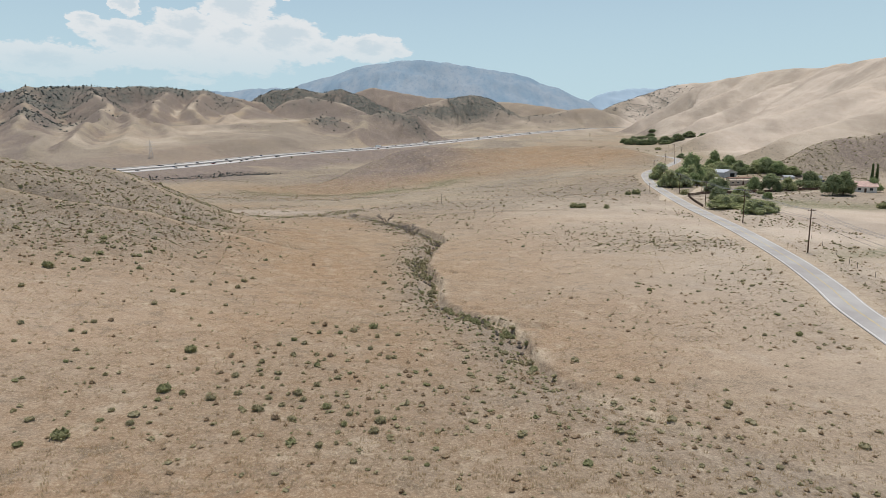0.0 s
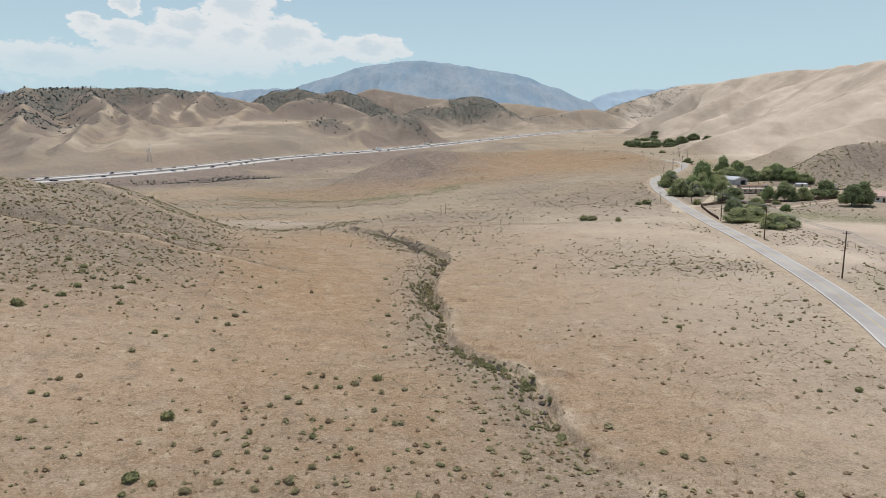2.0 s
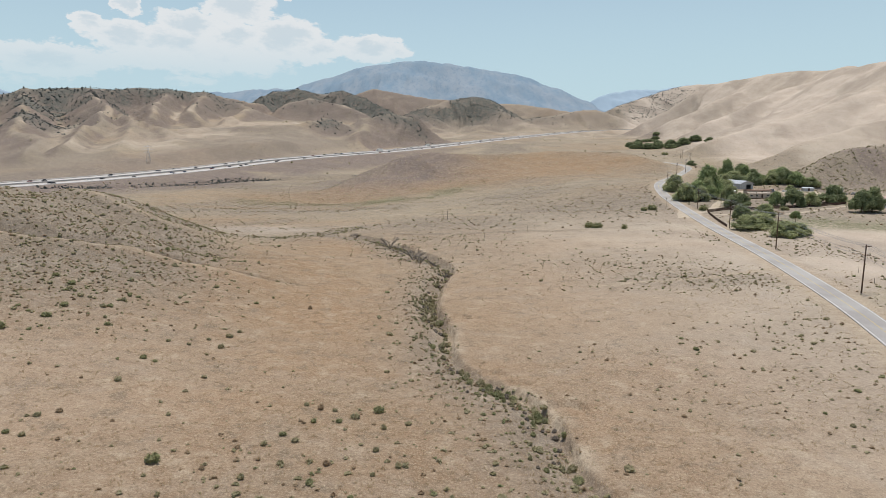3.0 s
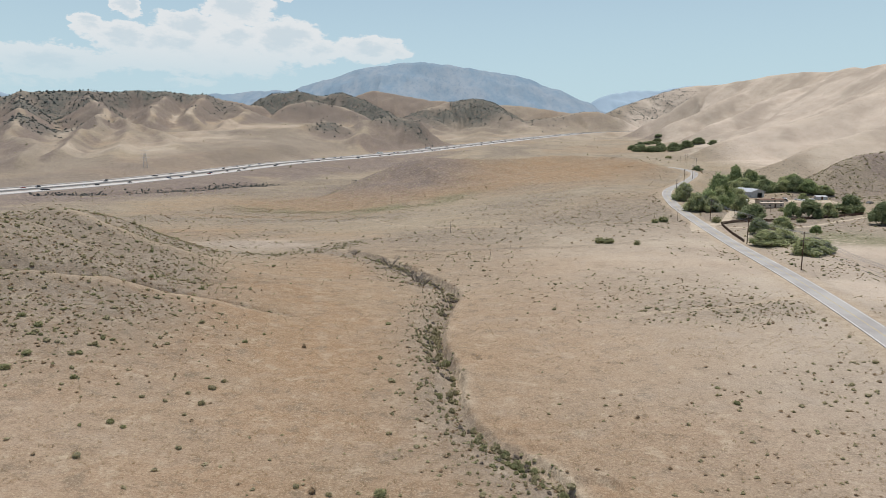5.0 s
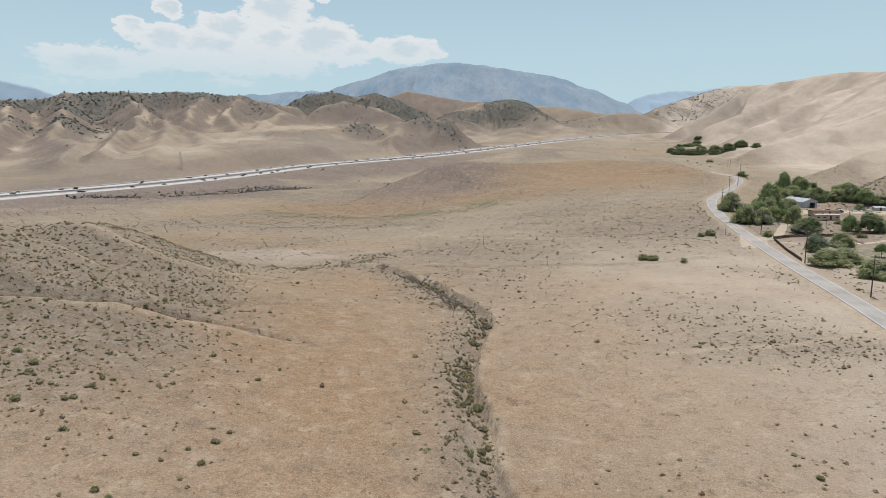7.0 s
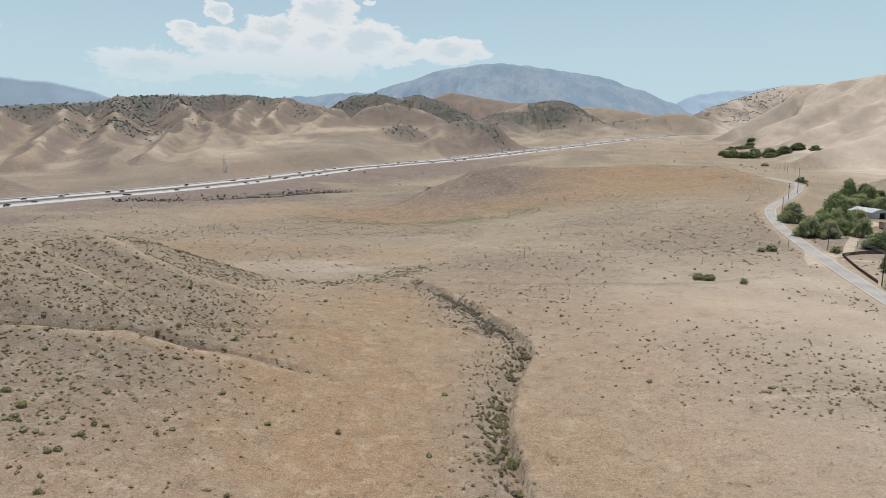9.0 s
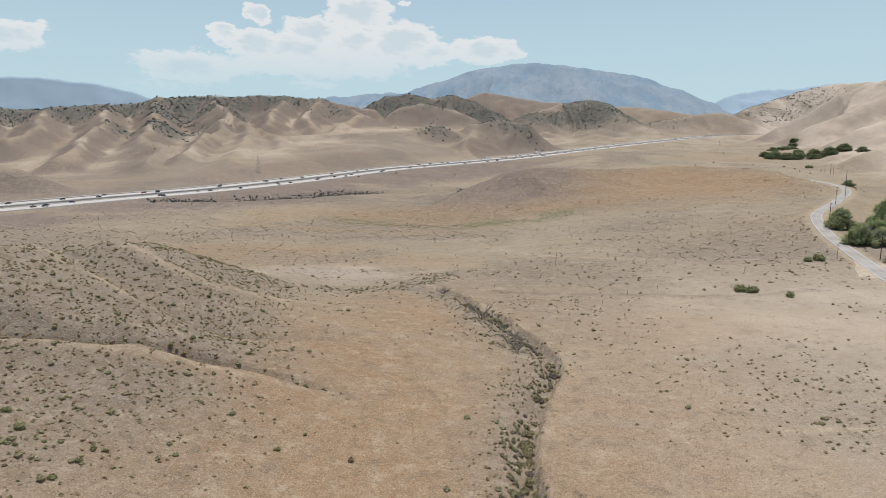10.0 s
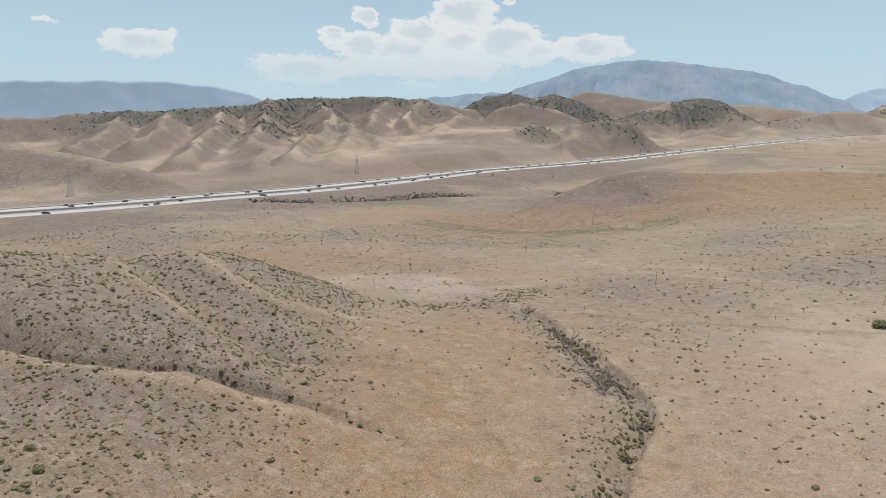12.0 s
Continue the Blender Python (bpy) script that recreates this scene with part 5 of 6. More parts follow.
for kind, x, y, h, w in [("oak", 136, 317, 7.2, 14), ("willow", 110, 251, 5.4, 13), ("willow", 117, 254, 5.0, 12), ("oak", 118, 275, 6.5, 8.5), ("willow", 132, 284, 5.5, 10), ("willow", 113, 231, 5.4, 12), ("willow", 119, 234, 4.2, 9), ("oak", 164, 322, 8.5, 13), ("willow", 174, 324, 7, 9), ("cottonwood", 158, 326, 7, 8),
                         ("oak", 195, 342, 9.5, 14), ("stout", 180, 296, 10, 11), ("stout", 186, 298, 11.5, 11), ("umbrella", 133, 262, 4.8, 4.8), ("willow", 166, 342, 2.6, 5), ("cottonwood", 214, 320, 7, 9), ("willow", 207, 405, 4, 7), ("willow", 200, 346, 5, 10), ("oak", 189, 303, 8, 9)]:
    tree(kind, x, y, h, w, {"oak": "dense dark green tree on the ranch pasture", "cottonwood": "bright green cottonwood on the ranch pasture", "willow": "spreading green willow thicket on the ranch pasture", "umbrella": "small round-crowned tree with a bare trunk on pasture", "stout": "broad dark tree with bare trunks beside the house"}[kind], "pasture trees")
for x, y in ((238, 357), (242, 359)):
    tree("cypress", x, y, 13, 2.4, "slender dark green cypress beside the ranch house", "cypresses")
for k, (x, y, h, w) in enumerate([(323, 1103, 11, 24), (339, 1107, 10, 24), (355, 1102, 12, 24), (383, 1118, 13, 26), (405, 1124, 12, 25), (430, 1135, 11, 26), (370, 1150, 12, 28), (340, 1160, 10, 24), (312, 1095, 8, 18), (408, 1393, 8, 20), (430, 1420, 7, 22), (455, 1470, 8, 24), (480, 1500, 7, 22), (500, 1560, 8, 26), (515, 1600, 7, 24)]):
    tree("oak", x, y, h, w, "dark green tree in a far valley thicket", "far valley trees", k % 3)
for k in range(14):
    tree("oak", more.uniform(312, 440), more.uniform(1088, 1170), more.uniform(5, 9), more.uniform(13, 22), "dark green tree in a far valley thicket", "far valley trees", k % 3)
for x, y, s in ((118, 313, 5.0), (300, 905, 10), (173, 251, 6), (166, 349, 4.5), (152, 306, 4.0)):
    shrub(x, y, s, "green", "large green bush beside the ranch road", "ranch bushes")
# ---- poles and wires ----
POLE_WOOD = plain("weathered_pole_wood", (0.115, 0.075, 0.05), 0.9, spec=0.1, vary=0.3, scale=1.5, grain=0.4)
STEEL = plain("galvanised_steel", (0.42, 0.43, 0.44), 0.5, 0.7, 0.4, 0.15, 1.0)
WIRE = plain("aluminium_wire", (0.30, 0.30, 0.30), 0.5, 0.6, 0.4, 0.1, 1.0)
CERAMIC = plain("brown_ceramic", (0.12, 0.07, 0.05), 0.3, 0.0, 0.5, 0.2, 1.0)


def utility_pole(high):
    ob = thing("utility_pole", "weathered brown wooden power pole beside the road", "pole", "power poles")
    part("post", tube((0, 0, -0.8), (0, 0, high), 0.17, 0.11, 10), POLE_WOOD, ob)
    for z in (high - 0.45, high - 2.4):
        arm = part("crossarm", block(-1.2, -0.22, z - 0.06, 1.2, -0.11, z + 0.06, 0.01), POLE_WOOD, ob)
        for x in (-1.05, -0.45, 0.45, 1.05):
            part("insulator", tube((x, -0.16, z + 0.06), (x, -0.16, z + 0.24), 0.05, 0.035, 6), CERAMIC, arm)
    for s in (-1, 1):
        part("brace", tube((s * 0.7, -0.18, high - 0.5), (0, -0.14, high - 1.2), 0.02, 0.02, 4), STEEL, ob)
    return ob


def place(ob, x, y, turn=0.0, lift=0.0):
    ob.matrix_basis = pose(x, y, height(x, y) + lift, 0, 0, turn)
    return ob


POLES = [(86.6, 150.0, 10.5), (97.5, 207.0, 11.0), (104.8, 255.5, 10.6), (118.2, 320.5, 9.5), (131.5, 402, 10.5), (168.5, 490, 10.5), (189.5, 529, 10.5), (246, 668, 10.5), (272, 762, 10.5), (284, 800, 10.5), (75, 95, 10.5), (62, 30, 10.5)]
first = utility_pole(10.5)
place(first, *POLES[0][:2], 14)
for x, y, h in POLES[1:]:
    place(copy_thing(first, pose(0, 0, 0)), x, y, 12 if y < 330 else 30, h - 10.5)


def wire_mesh(a, b, sag, r=0.026):
    """One sagging wire, a single tube."""
    bm = bmesh.new()
    a, b = Vector(a), Vector(b)
    side = (b - a).cross(Vector((0, 0, 1))).normalized() * r
    prev = None
    for k in range(13):
        t = k / 12
        p = a.lerp(b, t) - Vector((0, 0, 4 * sag * t * (1 - t)))
        ring = [bm.verts.new(p + q) for q in (side, Vector((0, 0, r)), -side, Vector((0, 0, -r)))]
        if prev:
            for j in range(4):
                bm.faces.new((prev[j], prev[(j + 1) % 4], ring[(j + 1) % 4], ring[j]))
        prev = ring
    return bm


tops = sorted([(y, x, height(x, y) + h) for x, y, h in POLES])
for (y0, x0, z0), (y1, x1, z1) in zip(tops, tops[1:]):
    line = thing("power_line", "thin grey overhead wires sagging between poles", "wire", "overhead wires")
    for dx, dz in ((-1.05, -0.2), (-0.45, -0.2), (0.45, -0.2), (1.05, -0.2), (-1.05, -2.15), (1.05, -2.15)):
        part("wire", wire_mesh((x0 + dx, y0, z0 + dz), (x1 + dx, y1, z1 + dz), 0.9), WIRE, line)


def slim_pole(x, y, h, label, r=0.07):
    ob = thing("service_pole", label, "pole", "service poles", (x, y, height(x, y)))
    part("post", tube((0, 0, -0.5), (0, 0, h), r, r * 0.75, 8), POLE_WOOD, ob)
    part("cap", block(-0.35, -0.04, h - 0.4, 0.35, 0.04, h - 0.3, 0.01), POLE_WOOD, ob)
    return ob


for x, y, h in ((130, 322.5, 7), (171.8, 351.7, 8.5), (152.8, 335, 5.5), (102, 317, 5.5), (292, 792, 9), (279, 802, 9)):
    slim_pole(x, y, h, "slim wooden service pole near the ranch")
marker = thing("marker_post", "lone bare pole with short side branches on grassland", "post", at=(-0.7, 306, height(-0.7, 306)))
part("post", tube((0, 0, -0.4), (0.15, 0, 5.0), 0.10, 0.05, 7), DEAD_WOOD, marker)
for a, z, q in ((0.4, 2.2, 0.7), (2.6, 2.9, 0.6), (4.2, 1.4, 0.8)):
    part("branch", tube((0.05, 0, z), (q * math.cos(a), q * math.sin(a), z + 0.5), 0.04, 0.015, 5), DEAD_WOOD, marker)


def pylon(high):
    ob = thing("pylon", "grey steel lattice power pylon on a far ridge", "pylon", "pylons")
    w, t = high * 0.11, high * 0.025
    wide = lambda z: w + (t - w) * min(1, z / (0.8 * high))
    for sx, sy in ((-1, -1), (1, -1), (1, 1), (-1, 1)):
        leg = bmesh.new()
        tube_into(leg, (sx * w, sy * w, -2), (sx * t, sy * t, 0.8 * high), 0.12, 0.09, 4)
        tube_into(leg, (sx * t, sy * t, 0.8 * high), (0, 0, high), 0.12, 0.08, 4)
        part("leg", leg, STEEL, ob)
    for side in range(4):
        bm = bmesh.new()
        c, s = (1, 0, -1, 0)[side], (0, 1, 0, -1)[side]
        z = 0.0
        while z < 0.78 * high:
            n = min(z + 2.2 * wide(z) + 0.8, 0.8 * high)
            a, b = wide(z), wide(n)
            for f in (-1, 1):
                tube_into(bm, (c * a - s * f * a, s * a + c * f * a, z), (c * b + s * f * b, s * b - c * f * b, n), 0.07, 0.07, 4, False)
            z = n
        part("lattice", bm, STEEL, ob)
    for z, q in ((0.66, 0.17), (0.78, 0.20), (0.90, 0.14)):
        bm = bmesh.new()
        for s in (-1, 1):
            tube_into(bm, (0, 0, z * high), (s * q * high, 0, z * high), 0.12, 0.07, 4)
            tube_into(bm, (0, 0, (z + 0.05) * high), (s * q * high, 0, z * high), 0.09, 0.06, 4)
        part("crossarm", bm, STEEL, ob)
    return ob


mast = pylon(34)
place(mast, -938, 1693, 20)
for x, y in ((-1031, 1648), (-895, 1702), (-960, 2029), (-1203, 1481), (-1054, 1560), (-382, 848), (-549, 556), (-705, 2110)):
    place(copy_thing(mast, pose(0, 0, 0)), x, y, 20, -10 if y < 1100 else 0)


# ---- vehicles ----
GLASS = plain("dark_window_glass", (0.03, 0.035, 0.04), 0.08, 0.0, 0.5, 0.1, 1.0)
TYRE = plain("black_tyre_rubber", (0.025, 0.025, 0.025), 0.85, spec=0.2)
ALLOY = plain("alloy_rim", (0.5, 0.5, 0.5), 0.35, 0.8)
WHITE_BOX = plain("white_van_panel", (0.75, 0.75, 0.73), 0.5, vary=0.08)


def wheel(parent, x, y, r):
    t = part("wheel", tube((x, y - 0.11, r), (x, y + 0.11, r), r, r, 12), TYRE, parent)
    part("rim", tube((x, y - 0.12, r), (x, y + 0.12, r), r * 0.55, r * 0.55, 8), ALLOY, t)


def car(colour, name, label, pickup=False, group="motorway traffic"):
    paint = plain(name + "_paint", colour, 0.3, 0.2 if max(colour) < 0.6 else 0.0, 0.5, 0.06, 1.0)
    ob = thing("pickup_truck" if pickup else "car", label, "car", group)
    body = [(-2.25, 0.35), (2.25, 0.35), (2.3, 0.6), (2.2, 0.8), (1.2, 0.92), (-2.1, 0.95), (-2.3, 0.8)]
    part("body", prism(body, -0.9, 0.9), paint, ob)
    cab = [(1.15, 0.92), (0.55, 1.42), (-0.35 if pickup else -1.25, 1.45), (-0.75 if pickup else -1.95, 0.95)]
    part("window", prism(cab, -0.78, 0.78), GLASS, ob)
    part("roof", block(-0.4 if pickup else -1.25, -0.74, 1.44, 0.5, 0.74, 1.49, 0.02), paint, ob)
    if pickup:
        for s in (-1, 1):
            part("bed_wall", block(-2.25, s * 0.88 - 0.04, 0.9, -0.8, s * 0.88 + 0.04, 1.1), paint, ob)
    for x in (1.4, -1.4):
        for y in (-0.8, 0.8):
            wheel(ob, x, y, 0.33)
    for s in (-1, 1):
        part("headlight", block(2.2, s * 0.62 - 0.18, 0.62, 2.3, s * 0.62 + 0.18, 0.76, 0.01), WHITE_BOX, ob)
    return ob


def lorry(colour, name, label):
    paint = plain(name + "_paint", colour, 0.35, 0.0, 0.5, 0.06, 1.0)
    ob = thing("lorry", label, "lorry", "motorway traffic")
    part("trailer", block(-8.5, -1.25, 1.1, 4.6, 1.25, 4.0, 0.05), WHITE_BOX, ob)
    cab = part("cab", prism([(5.0, 0.7), (8.0, 0.7), (8.1, 1.8), (7.2, 2.2), (6.8, 3.3), (5.0, 3.7)], -1.2, 1.2), paint, ob)
    part("windscreen", prism([(7.22, 2.22), (7.3, 2.24), (6.92, 3.2), (6.84, 3.18)], -1.05, 1.05), GLASS, cab)
    part("chassis", block(-8.2, -0.5, 0.7, 6.0, 0.5, 1.1), STEEL, ob)
    for x in (-7.4, -6.2, 4.9, 5.9, 7.3):
        for y in (-1.0, 1.0):
            wheel(ob, x, y, 0.5)
    return ob


FLEET = [car((0.78, 0.78, 0.76), "white", "white saloon car driving on the motorway"), car((0.03, 0.03, 0.035), "black", "black saloon car driving on the motorway"), car((0.35, 0.36, 0.37), "silver", "silver grey saloon car driving on the motorway"),
         car((0.30, 0.04, 0.03), "red", "dark red saloon car driving on the motorway"), car((0.05, 0.08, 0.16), "navy", "navy blue saloon car driving on the motorway"), car((0.12, 0.12, 0.125), "charcoal", "charcoal pickup truck driving on the motorway", True),
         lorry((0.7, 0.7, 0.7), "pale_cab", "white articulated lorry driving on the motorway"), lorry((0.05, 0.08, 0.2), "blue_cab", "blue-cabbed articulated lorry driving on the motorway")]
rng = random.Random(5)
way = np.array(way_line)
head = np.gradient(way[:, :2], axis=0)
head /= np.linalg.norm(head, axis=1)[:, None]
span = [i for i in range(len(way)) if 230 < way[i, 1] < 2100]
used = {}
for lane_off in (15.0, 19.0, 23.0, 27.5, -14.8, -18.6, -22.4, -26.2):
    i = span[0] + rng.randrange(12)
    while i < span[-1]:
        k = rng.choices(range(8), (8, 30, 16, 6, 14, 16, 2, 1))[0]
        d = head[i] * (1 if lane_off > 0 else -1)
        x, y = way[i, 0] + head[i][1] * lane_off, way[i, 1] - head[i][0] * lane_off
        m = pose(x, y, way[i, 2] + 0.01, 0, 0, math.degrees(math.atan2(d[1], d[0])))
        if k in used:
            copy_thing(FLEET[k], m)
        else:
            FLEET[k].matrix_basis, used[k] = m, 1
        i += rng.randrange(5, 34)
# ---- ranch ----
TIN = plain("weathered_tin", (0.56, 0.58, 0.60), 0.45, 0.35, 0.4, 0.12, 0.8)
TIN_WALL = plain("grey_tin_wall", (0.42, 0.44, 0.45), 0.55, 0.2, 0.3, 0.12, 0.8)
# near-black floor colour: the shade inside the barn is painted on
INTERIOR_SHADE = plain("interior_shade", (0.03, 0.03, 0.03), 0.9, spec=0.1)
BROWN_ROOF = plain("brown_roof_felt", (0.20, 0.125, 0.095), 0.9, spec=0.1, vary=0.2, scale=1.0, grain=0.3)
CREAM = plain("cream_siding", (0.52, 0.44, 0.36), 0.7, vary=0.12, scale=1.0)
STUCCO = plain("white_stucco", (0.70, 0.67, 0.62), 0.85, vary=0.1, scale=1.0, grain=0.2)
CLAY = plain("clay_tile", (0.52, 0.37, 0.32), 0.8, vary=0.25, scale=1.5, grain=0.3)
FENCE_WOOD = plain("dark_fence_wood", (0.10, 0.065, 0.05), 0.9, spec=0.1, vary=0.3, scale=1.5, grain=0.3)


def wall_with_opening(x0, x1, y0, y1, z1, hole):
    """A wall in x from x0 to x1 with a door-high opening through it."""
    a, b, top = hole
    bm = bmesh.new()
    box_into(bm, x0, y0, 0, a, y1, z1)
    box_into(bm, b, y0, 0, x1, y1, z1)
    box_into(bm, a, y0, top, b, y1, z1)
    return bm


def barn(x, y, turn):
    """Gabled tin barn; its gable with the big door looks along -y."""
    w, l, e, r = 4.6, 8.0, 3.4, 5.0
    ob = thing("barn", "grey tin barn with a pale gabled roof and open door", "barn", "", (x, y, height(x, y) - 0.1), turn)
    part("front_wall", wall_with_opening(-w, w, -l, -l + 0.2, e, (-0.2, 3.2, 2.9)), TIN_WALL, ob)
    part("back_wall", block(-w, l - 0.2, 0, w, l, e), TIN_WALL, ob)
    for s in (-1, 1):
        part("side_wall", block(s * w - 0.1, -l + 0.2, 0, s * w + 0.1, l - 0.2, e), TIN_WALL, ob)
        roof = part("roof_slope", prism([(0, r), (s * (w + 0.5), e - 0.2), (s * (w + 0.5), e - 0.08), (0, r + 0.14)], -l - 0.5, l + 0.5), TIN, ob, "pale ribbed tin roof slope")
        for k in range(22):
            yy = -l - 0.45 + k * (2 * l + 0.9) / 21
            part("rib", prism([(0, r + 0.14), (s * (w + 0.5), e - 0.08), (s * (w + 0.5), e - 0.02), (0, r + 0.2)], yy - 0.03, yy + 0.03), TIN, roof)
    for yy in (-l + 0.02, l - 0.2):
        part("gable", prism([(-w, e), (w, e), (0, r)], yy, yy + 0.18), TIN_WALL, ob)
    part("floor_slab", block(-w, -l + 0.2, 0, w, l - 0.2, 0.1), INTERIOR_SHADE, ob)
    return ob


barn(182, 420, 14)


def mobile_home(x, y, turn, l, wall, roof, label):
    ob = thing("mobile_home", label, "mobile home", "mobile homes", (x, y, height(x, y) - 0.1), turn)
    part("body", block(-l / 2, -2.0, 0.45, l / 2, 2.0, 2.9, 0.04), wall, ob)
    part("skirt", block(-l / 2 + 0.1, -1.9, 0, l / 2 - 0.1, 1.9, 0.45), FENCE_WOOD, ob)
    part("roof", prism([(-2.2, 2.9), (2.2, 2.9), (2.2, 3.0), (0, 3.35), (-2.2, 3.0)], -l / 2 - 0.2, l / 2 + 0.2), roof, ob).matrix_basis = pose(0, 0, 0, 0, 0, 90)
    for k in range(4):
        xx = -l / 2 + l * (k + 0.5) / 4
        if k == 2:
            part("door", block(xx - 0.45, -2.05, 0.5, xx + 0.45, -1.98, 2.5, 0.01), FENCE_WOOD, ob)
        else:
            win = part("window", block(xx - 0.7, -2.06, 1.3, xx + 0.7, -1.97, 2.2, 0.01), STUCCO, ob)
            part("pane", block(xx - 0.62, -2.075, 1.38, xx + 0.62, -2.06, 2.12), GLASS, win)
    return ob


mobile_home(174.5, 379, 2, 14, CREAM, BROWN_ROOF, "long mobile home with a brown roof on the yard")
mobile_home(168.5, 366, 3, 12, CREAM, CREAM, "pale flat-roofed trailer home on the dirt yard")
mobile_home(159, 377, 60, 5, STUCCO, STUCCO, "small white trailer parked on the dirt yard")


def house(x, y, turn):
    ob = thing("house", "white stucco ranch house with a clay tile roof", "house", "", (x, y, height(x, y) - 0.1), turn)
    part("wall", block(-6, -4, 0, 6, 4, 3.0), STUCCO, ob)
    for s in (-1, 1):
        roof = part("roof_slope", prism([(0, 5.2), (s * 4.7, 2.8), (s * 4.7, 2.95), (0, 5.4)], -6.5, 6.5), CLAY, ob)
        roof.matrix_basis = pose(0, 0, 0, 0, 0, 90)
        for k in range(18):
            yy = -6.4 + k * 12.8 / 17
            part("tile_row", prism([(0, 5.4), (s * 4.7, 2.95), (s * 4.7, 3.03), (0, 5.48)], yy - 0.14, yy + 0.14), CLAY, roof)
    for s in (-1, 1):
        part("gable", prism([(-4, 3.0), (4, 3.0), (0, 5.2)], -0.1, 0.1), STUCCO, ob).matrix_basis = pose(s * 5.9, 0, 0, 0, 0, 90)
    part("wing", block(-9.5, -3, 0, -6, 3, 2.7), STUCCO, ob)
    part("wing_roof", block(-10, -3.4, 2.7, -5.9, 3.4, 2.95, 0.05), CLAY, ob)
    for xx in (-4, -1.5, 3.6):
        win = part("window", block(xx - 0.7, -4.06, 1.0, xx + 0.7, -3.98, 2.2), FENCE_WOOD, ob)
        part("pane", block(xx - 0.62, -4.08, 1.08, xx + 0.62, -4.06, 2.12), GLASS, win)
    part("door", block(0.6, -4.06, 0, 1.6, -3.98, 2.1), FENCE_WOOD, ob)
    part("chimney", block(2.5, 0.6, 3.6, 3.3, 1.4, 6.0, 0.03), STUCCO, ob)
    return ob


house(209, 321, -20)


def shed(x, y, turn, l, w, h, label):
    ob = thing("shed", label, "shed", "sheds", (x, y, height(x, y) - 0.1), turn)
    part("body", block(-l / 2, -w / 2, 0, l / 2, w / 2, h), TIN_WALL, ob)
    part("roof", prism([(-w / 2 - 0.2, h), (w / 2 + 0.2, h + 0.5), (w / 2 + 0.2, h + 0.6), (-w / 2 - 0.2, h + 0.1)], -l / 2 - 0.2, l / 2 + 0.2), TIN, ob).matrix_basis = pose(0, 0, 0, 0, 0, 90)
    part("door", block(-0.5, -w / 2 - 0.04, 0, 0.5, -w / 2 + 0.02, 2.0), FENCE_WOOD, ob)
    return ob


shed(172, 411, 10, 5, 4, 2.3, "pale lean-to shed beside the barn")
shed(217, 404, -5, 6, 3, 1.8, "low pale shed at the foot of the hill")
shed(148, 362, 30, 3.5, 3, 2.2, "small tin shed among the willows")


def camper(x, y, turn):
    ob = thing("camper_van", "white camper van parked at the hill foot", "camper", "", (x, y, height(x, y)), turn)
    part("body", block(-3.6, -1.2, 0.6, 2.2, 1.2, 3.1, 0.12), WHITE_BOX, ob)
    cab = part("cab", prism([(2.2, 0.6), (3.9, 0.6), (3.9, 1.3), (3.2, 1.6), (2.6, 2.4), (2.2, 2.4)], -1.1, 1.1), WHITE_BOX, ob)
    part("windscreen", prism([(3.22, 1.62), (3.3, 1.62), (2.7, 2.36), (2.62, 2.36)], -0.95, 0.95), GLASS, cab)
    part("stripe", block(-3.62, -1.22, 1.5, 2.22, 1.22, 1.62), TIN_WALL, ob)
    for xx in (-2.4, -0.4):
        part("window", block(xx - 0.5, -1.23, 1.9, xx + 0.5, -1.19, 2.5), GLASS, ob)
    for xx in (-2.2, 2.9):
        for yy in (-1.0, 1.0):
            wheel(ob, xx, yy, 0.4)
    return ob


camper(231, 399, 170)
PARKED = [car((0.72, 0.72, 0.70), "parked_white", "white pickup truck parked on the ranch yard", True, "parked cars"), car((0.20, 0.21, 0.22), "parked_grey", "grey saloon car parked on the ranch yard", False, "parked cars"), car((0.10, 0.13, 0.18), "parked_blue", "dark blue saloon car parked on the ranch yard", False, "parked cars")]
for k, (x, y, turn) in enumerate([(186, 398, 20), (190, 394, 160), (227, 385, 10), (194, 401, 80), (232, 383, 30), (184, 392, 100)]):
    m = pose(x, y, height(x, y), 0, 0, turn)
    if k < 3:
        PARKED[k].matrix_basis = m
    else:
        copy_thing(PARKED[k - 3], m)


def plank_fence(points, high, label, step_m=2.4):
    ob = thing("fence", label, "fence", "ranch fences", (points[0][0], points[0][1], height(*points[0])))
    x0, y0, z0 = ob.matrix_basis.translation
    line = resample([(*p, 0) for p in points], step_m)
    pts = [Vector((x - x0, y - y0, height(x, y) - z0)) for x, y, _ in line]
    for a, b in zip(pts, pts[1:]):
        part("post", tube(a - Vector((0, 0, 0.3)), a + Vector((0, 0, high + 0.1)), 0.07, 0.07, 6), FENCE_WOOD, ob)
        u = (b - a)
        n = Vector((-u.y, u.x, 0)).normalized() * 0.03
        for k in range(3):
            lo, hi = high * (k / 3 + 0.02), high * ((k + 1) / 3 - 0.02)
            bm = bmesh.new()
            v = [bm.verts.new(p + s * n + Vector((0, 0, z))) for p, z in ((a, lo), (b, lo), (b, hi), (a, hi)) for s in (1, -1)]
            for f in ((0, 2, 4, 6), (7, 5, 3, 1), (0, 1, 3, 2), (2, 3, 5, 4), (4, 5, 7, 6), (6, 7, 1, 0)):
                bm.faces.new([v[i] for i in f])
            part("plank", bm, FENCE_WOOD, ob)
    return ob


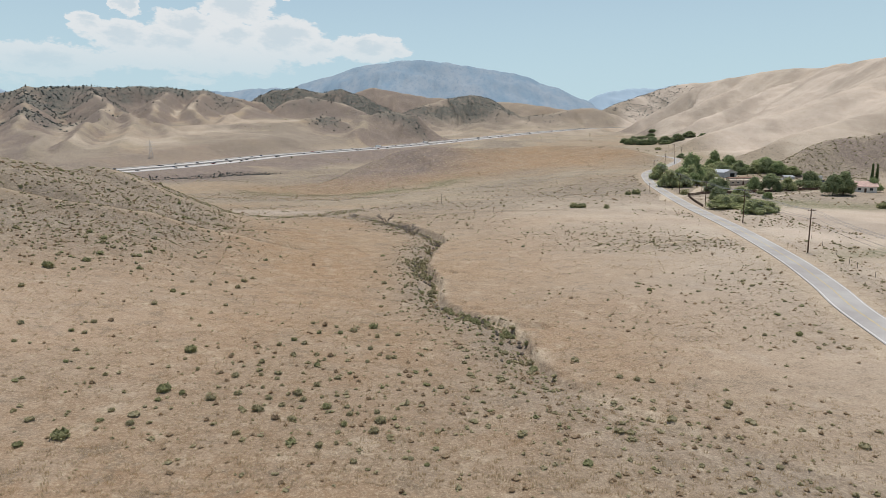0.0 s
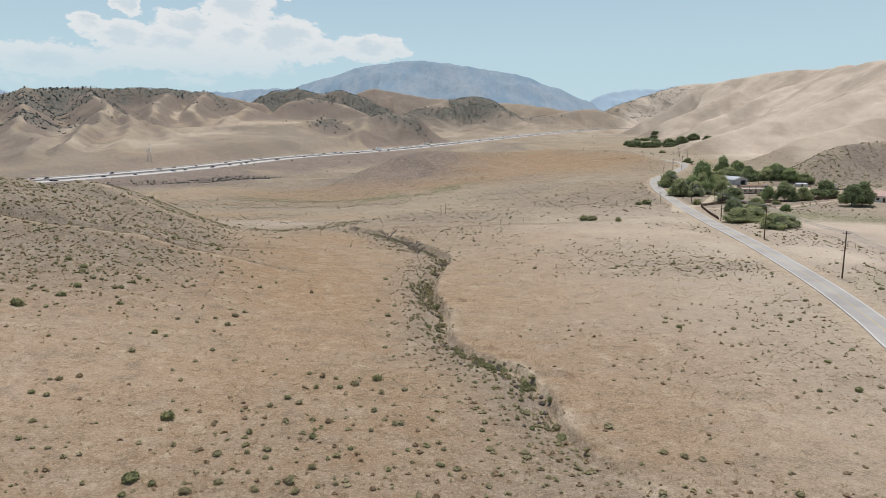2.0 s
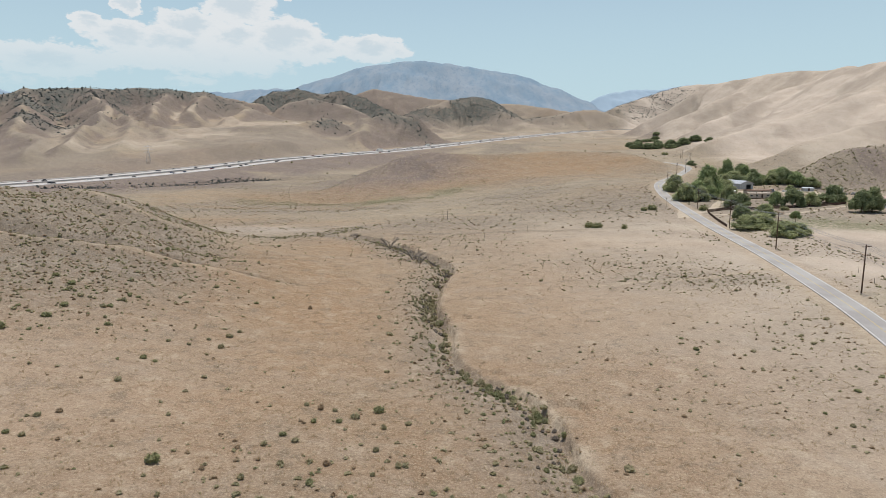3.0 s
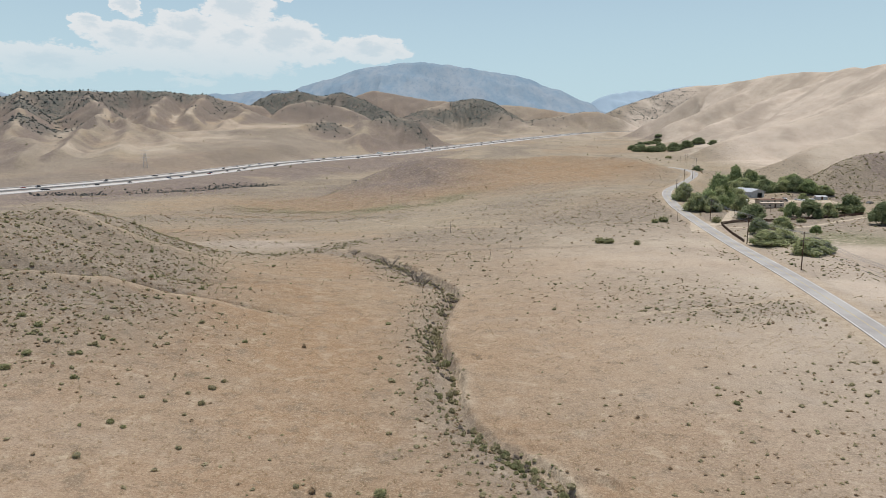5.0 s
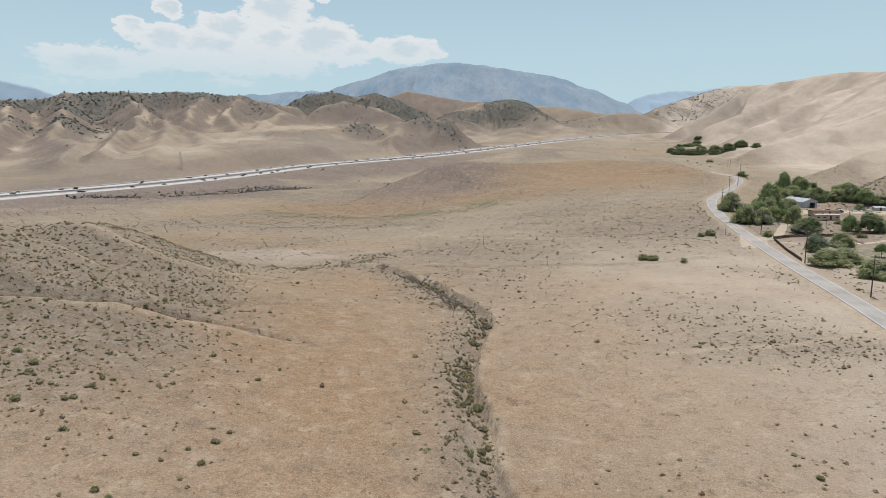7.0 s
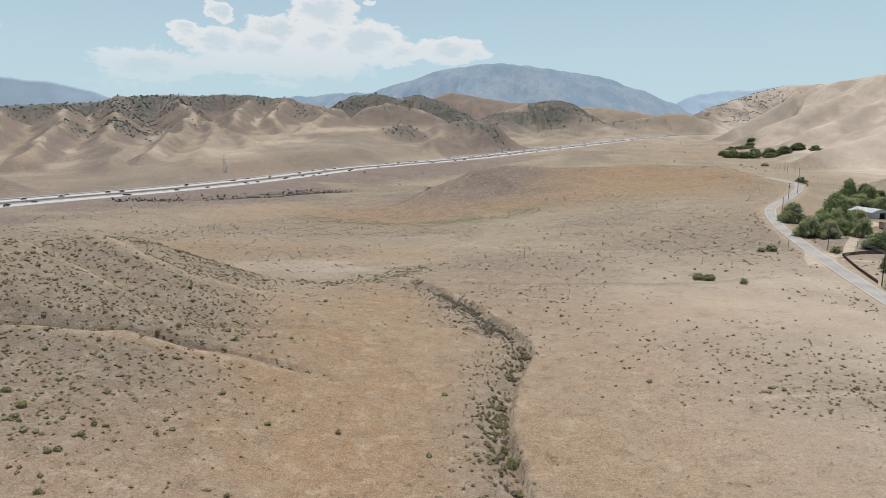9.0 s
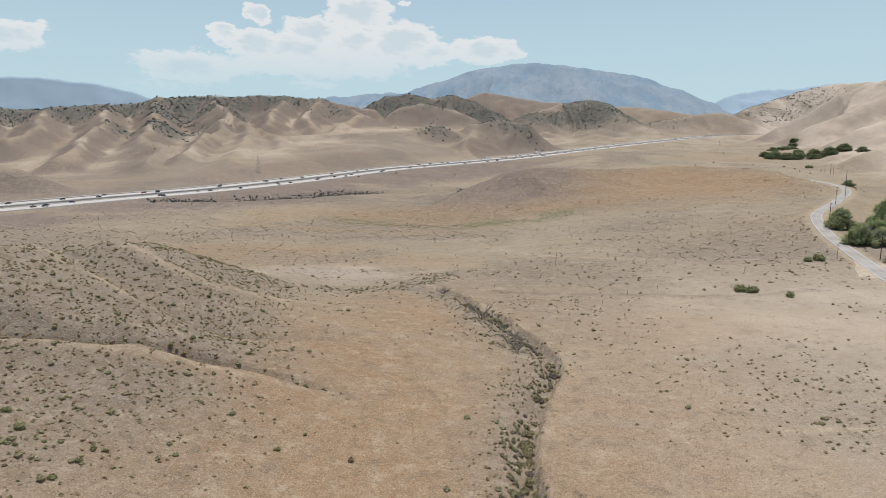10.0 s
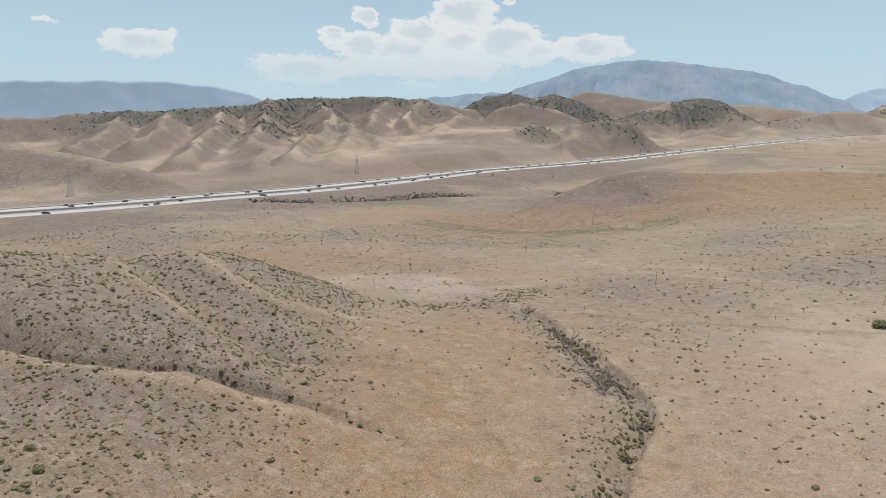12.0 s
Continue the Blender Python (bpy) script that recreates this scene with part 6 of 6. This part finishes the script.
plank_fence([(117, 306), (130, 307.5), (144, 310.5), (162, 317), (180, 326), (200, 338)], 1.2, "dark brown plank fence along the ranch pasture")
plank_fence([(116, 303), (110, 280), (105.2, 258)], 1.1, "dark brown plank fence beside the country road")
rng = random.Random(9)
for x, y in [(92, 147.5), (87.9, 136.2), (86.6, 131.5), (84, 122), (96, 160), (100, 172), (62, 288), (30, 262), (12, 240), (20, 252), (-20, 262), (38, 270)]:
    ob = thing("fence_post", "slim weathered fence post on dry grassland", "post", "fence posts", (x, y, height(x, y)))
    part("post", tube((0, 0, -0.3), (rng.uniform(-0.05, 0.05), 0, 1.25), 0.06, 0.05, 6), DEAD_WOOD, ob)
for x, y in ((196, 405), (201, 402), (205, 398), (211, 404)):
    ob = thing("junk_pile", "pale heap of tarpaulin and scrap on the yard", "junk", "junk piles", (x, y, height(x, y)))
    r2 = np.random.default_rng(int(x))
    for k in range(3):
        me = tri_mesh("heap", *lump(r2, (r2.normal() * 0.9, r2.normal() * 0.9, 0.1, 1.1, 0.9, 0.8), 3, 8, 0.35), STUCCO if k == 0 else TIN_WALL)
        part("heap", me, None, ob)

# the ranch drive and yard, laid on the ground
def ground_strip(name, line, half, mat, label):
    p = resample(line, 1.5)
    t = np.gradient(p[:, :2], axis=0)
    t /= np.linalg.norm(t, axis=1)[:, None]
    n = np.stack([t[:, 1], -t[:, 0]], 1)
    cols = np.linspace(-half, half, 7)
    co = []
    for c in cols:
        q = p[:, :2] + n * (c * (1 + 0.25 * (fbm(p[:, 0], p[:, 1], 9, 2, 131) - 0.5)))[:, None] if half > 3 else p[:, :2] + n * c
        co.append(np.c_[q, land(q[:, 0], q[:, 1]) + 0.05 - 0.10 * (abs(c) / half) ** 4])
    co = np.stack(co, 1).reshape(-1, 3)
    return tagged(quads_object(name, co, grid_quads(len(p), 7)[:, ::-1], mat), label, "track", kind="structure")


ground_strip("drive", smooth_line([(104, 303, 0), (118, 308, 0), (133, 333, 0), (156, 372, 0), (176, 396, 0), (196, 404, 0)]), 2.4, DIRT, "pale dirt drive leading to the ranch yard")
ground_strip("yard", smooth_line([(160, 391, 0), (180, 396, 0), (200, 398, 0), (222, 395, 0)]), 9.0, DIRT, "pale bare dirt yard between barn and trailers")
ground_strip("field_track", smooth_line([(114, 300, 0), (131, 288, 0), (156, 299, 0), (197, 328, 0)]), 1.4, DIRT, "pale dirt track across the ranch pasture")
ground_strip("lay_by", smooth_line([(101, 285, 0), (106, 298, 0), (112, 314, 0)]), 6.0, DIRT, "pale gravel lay-by beside the country road")
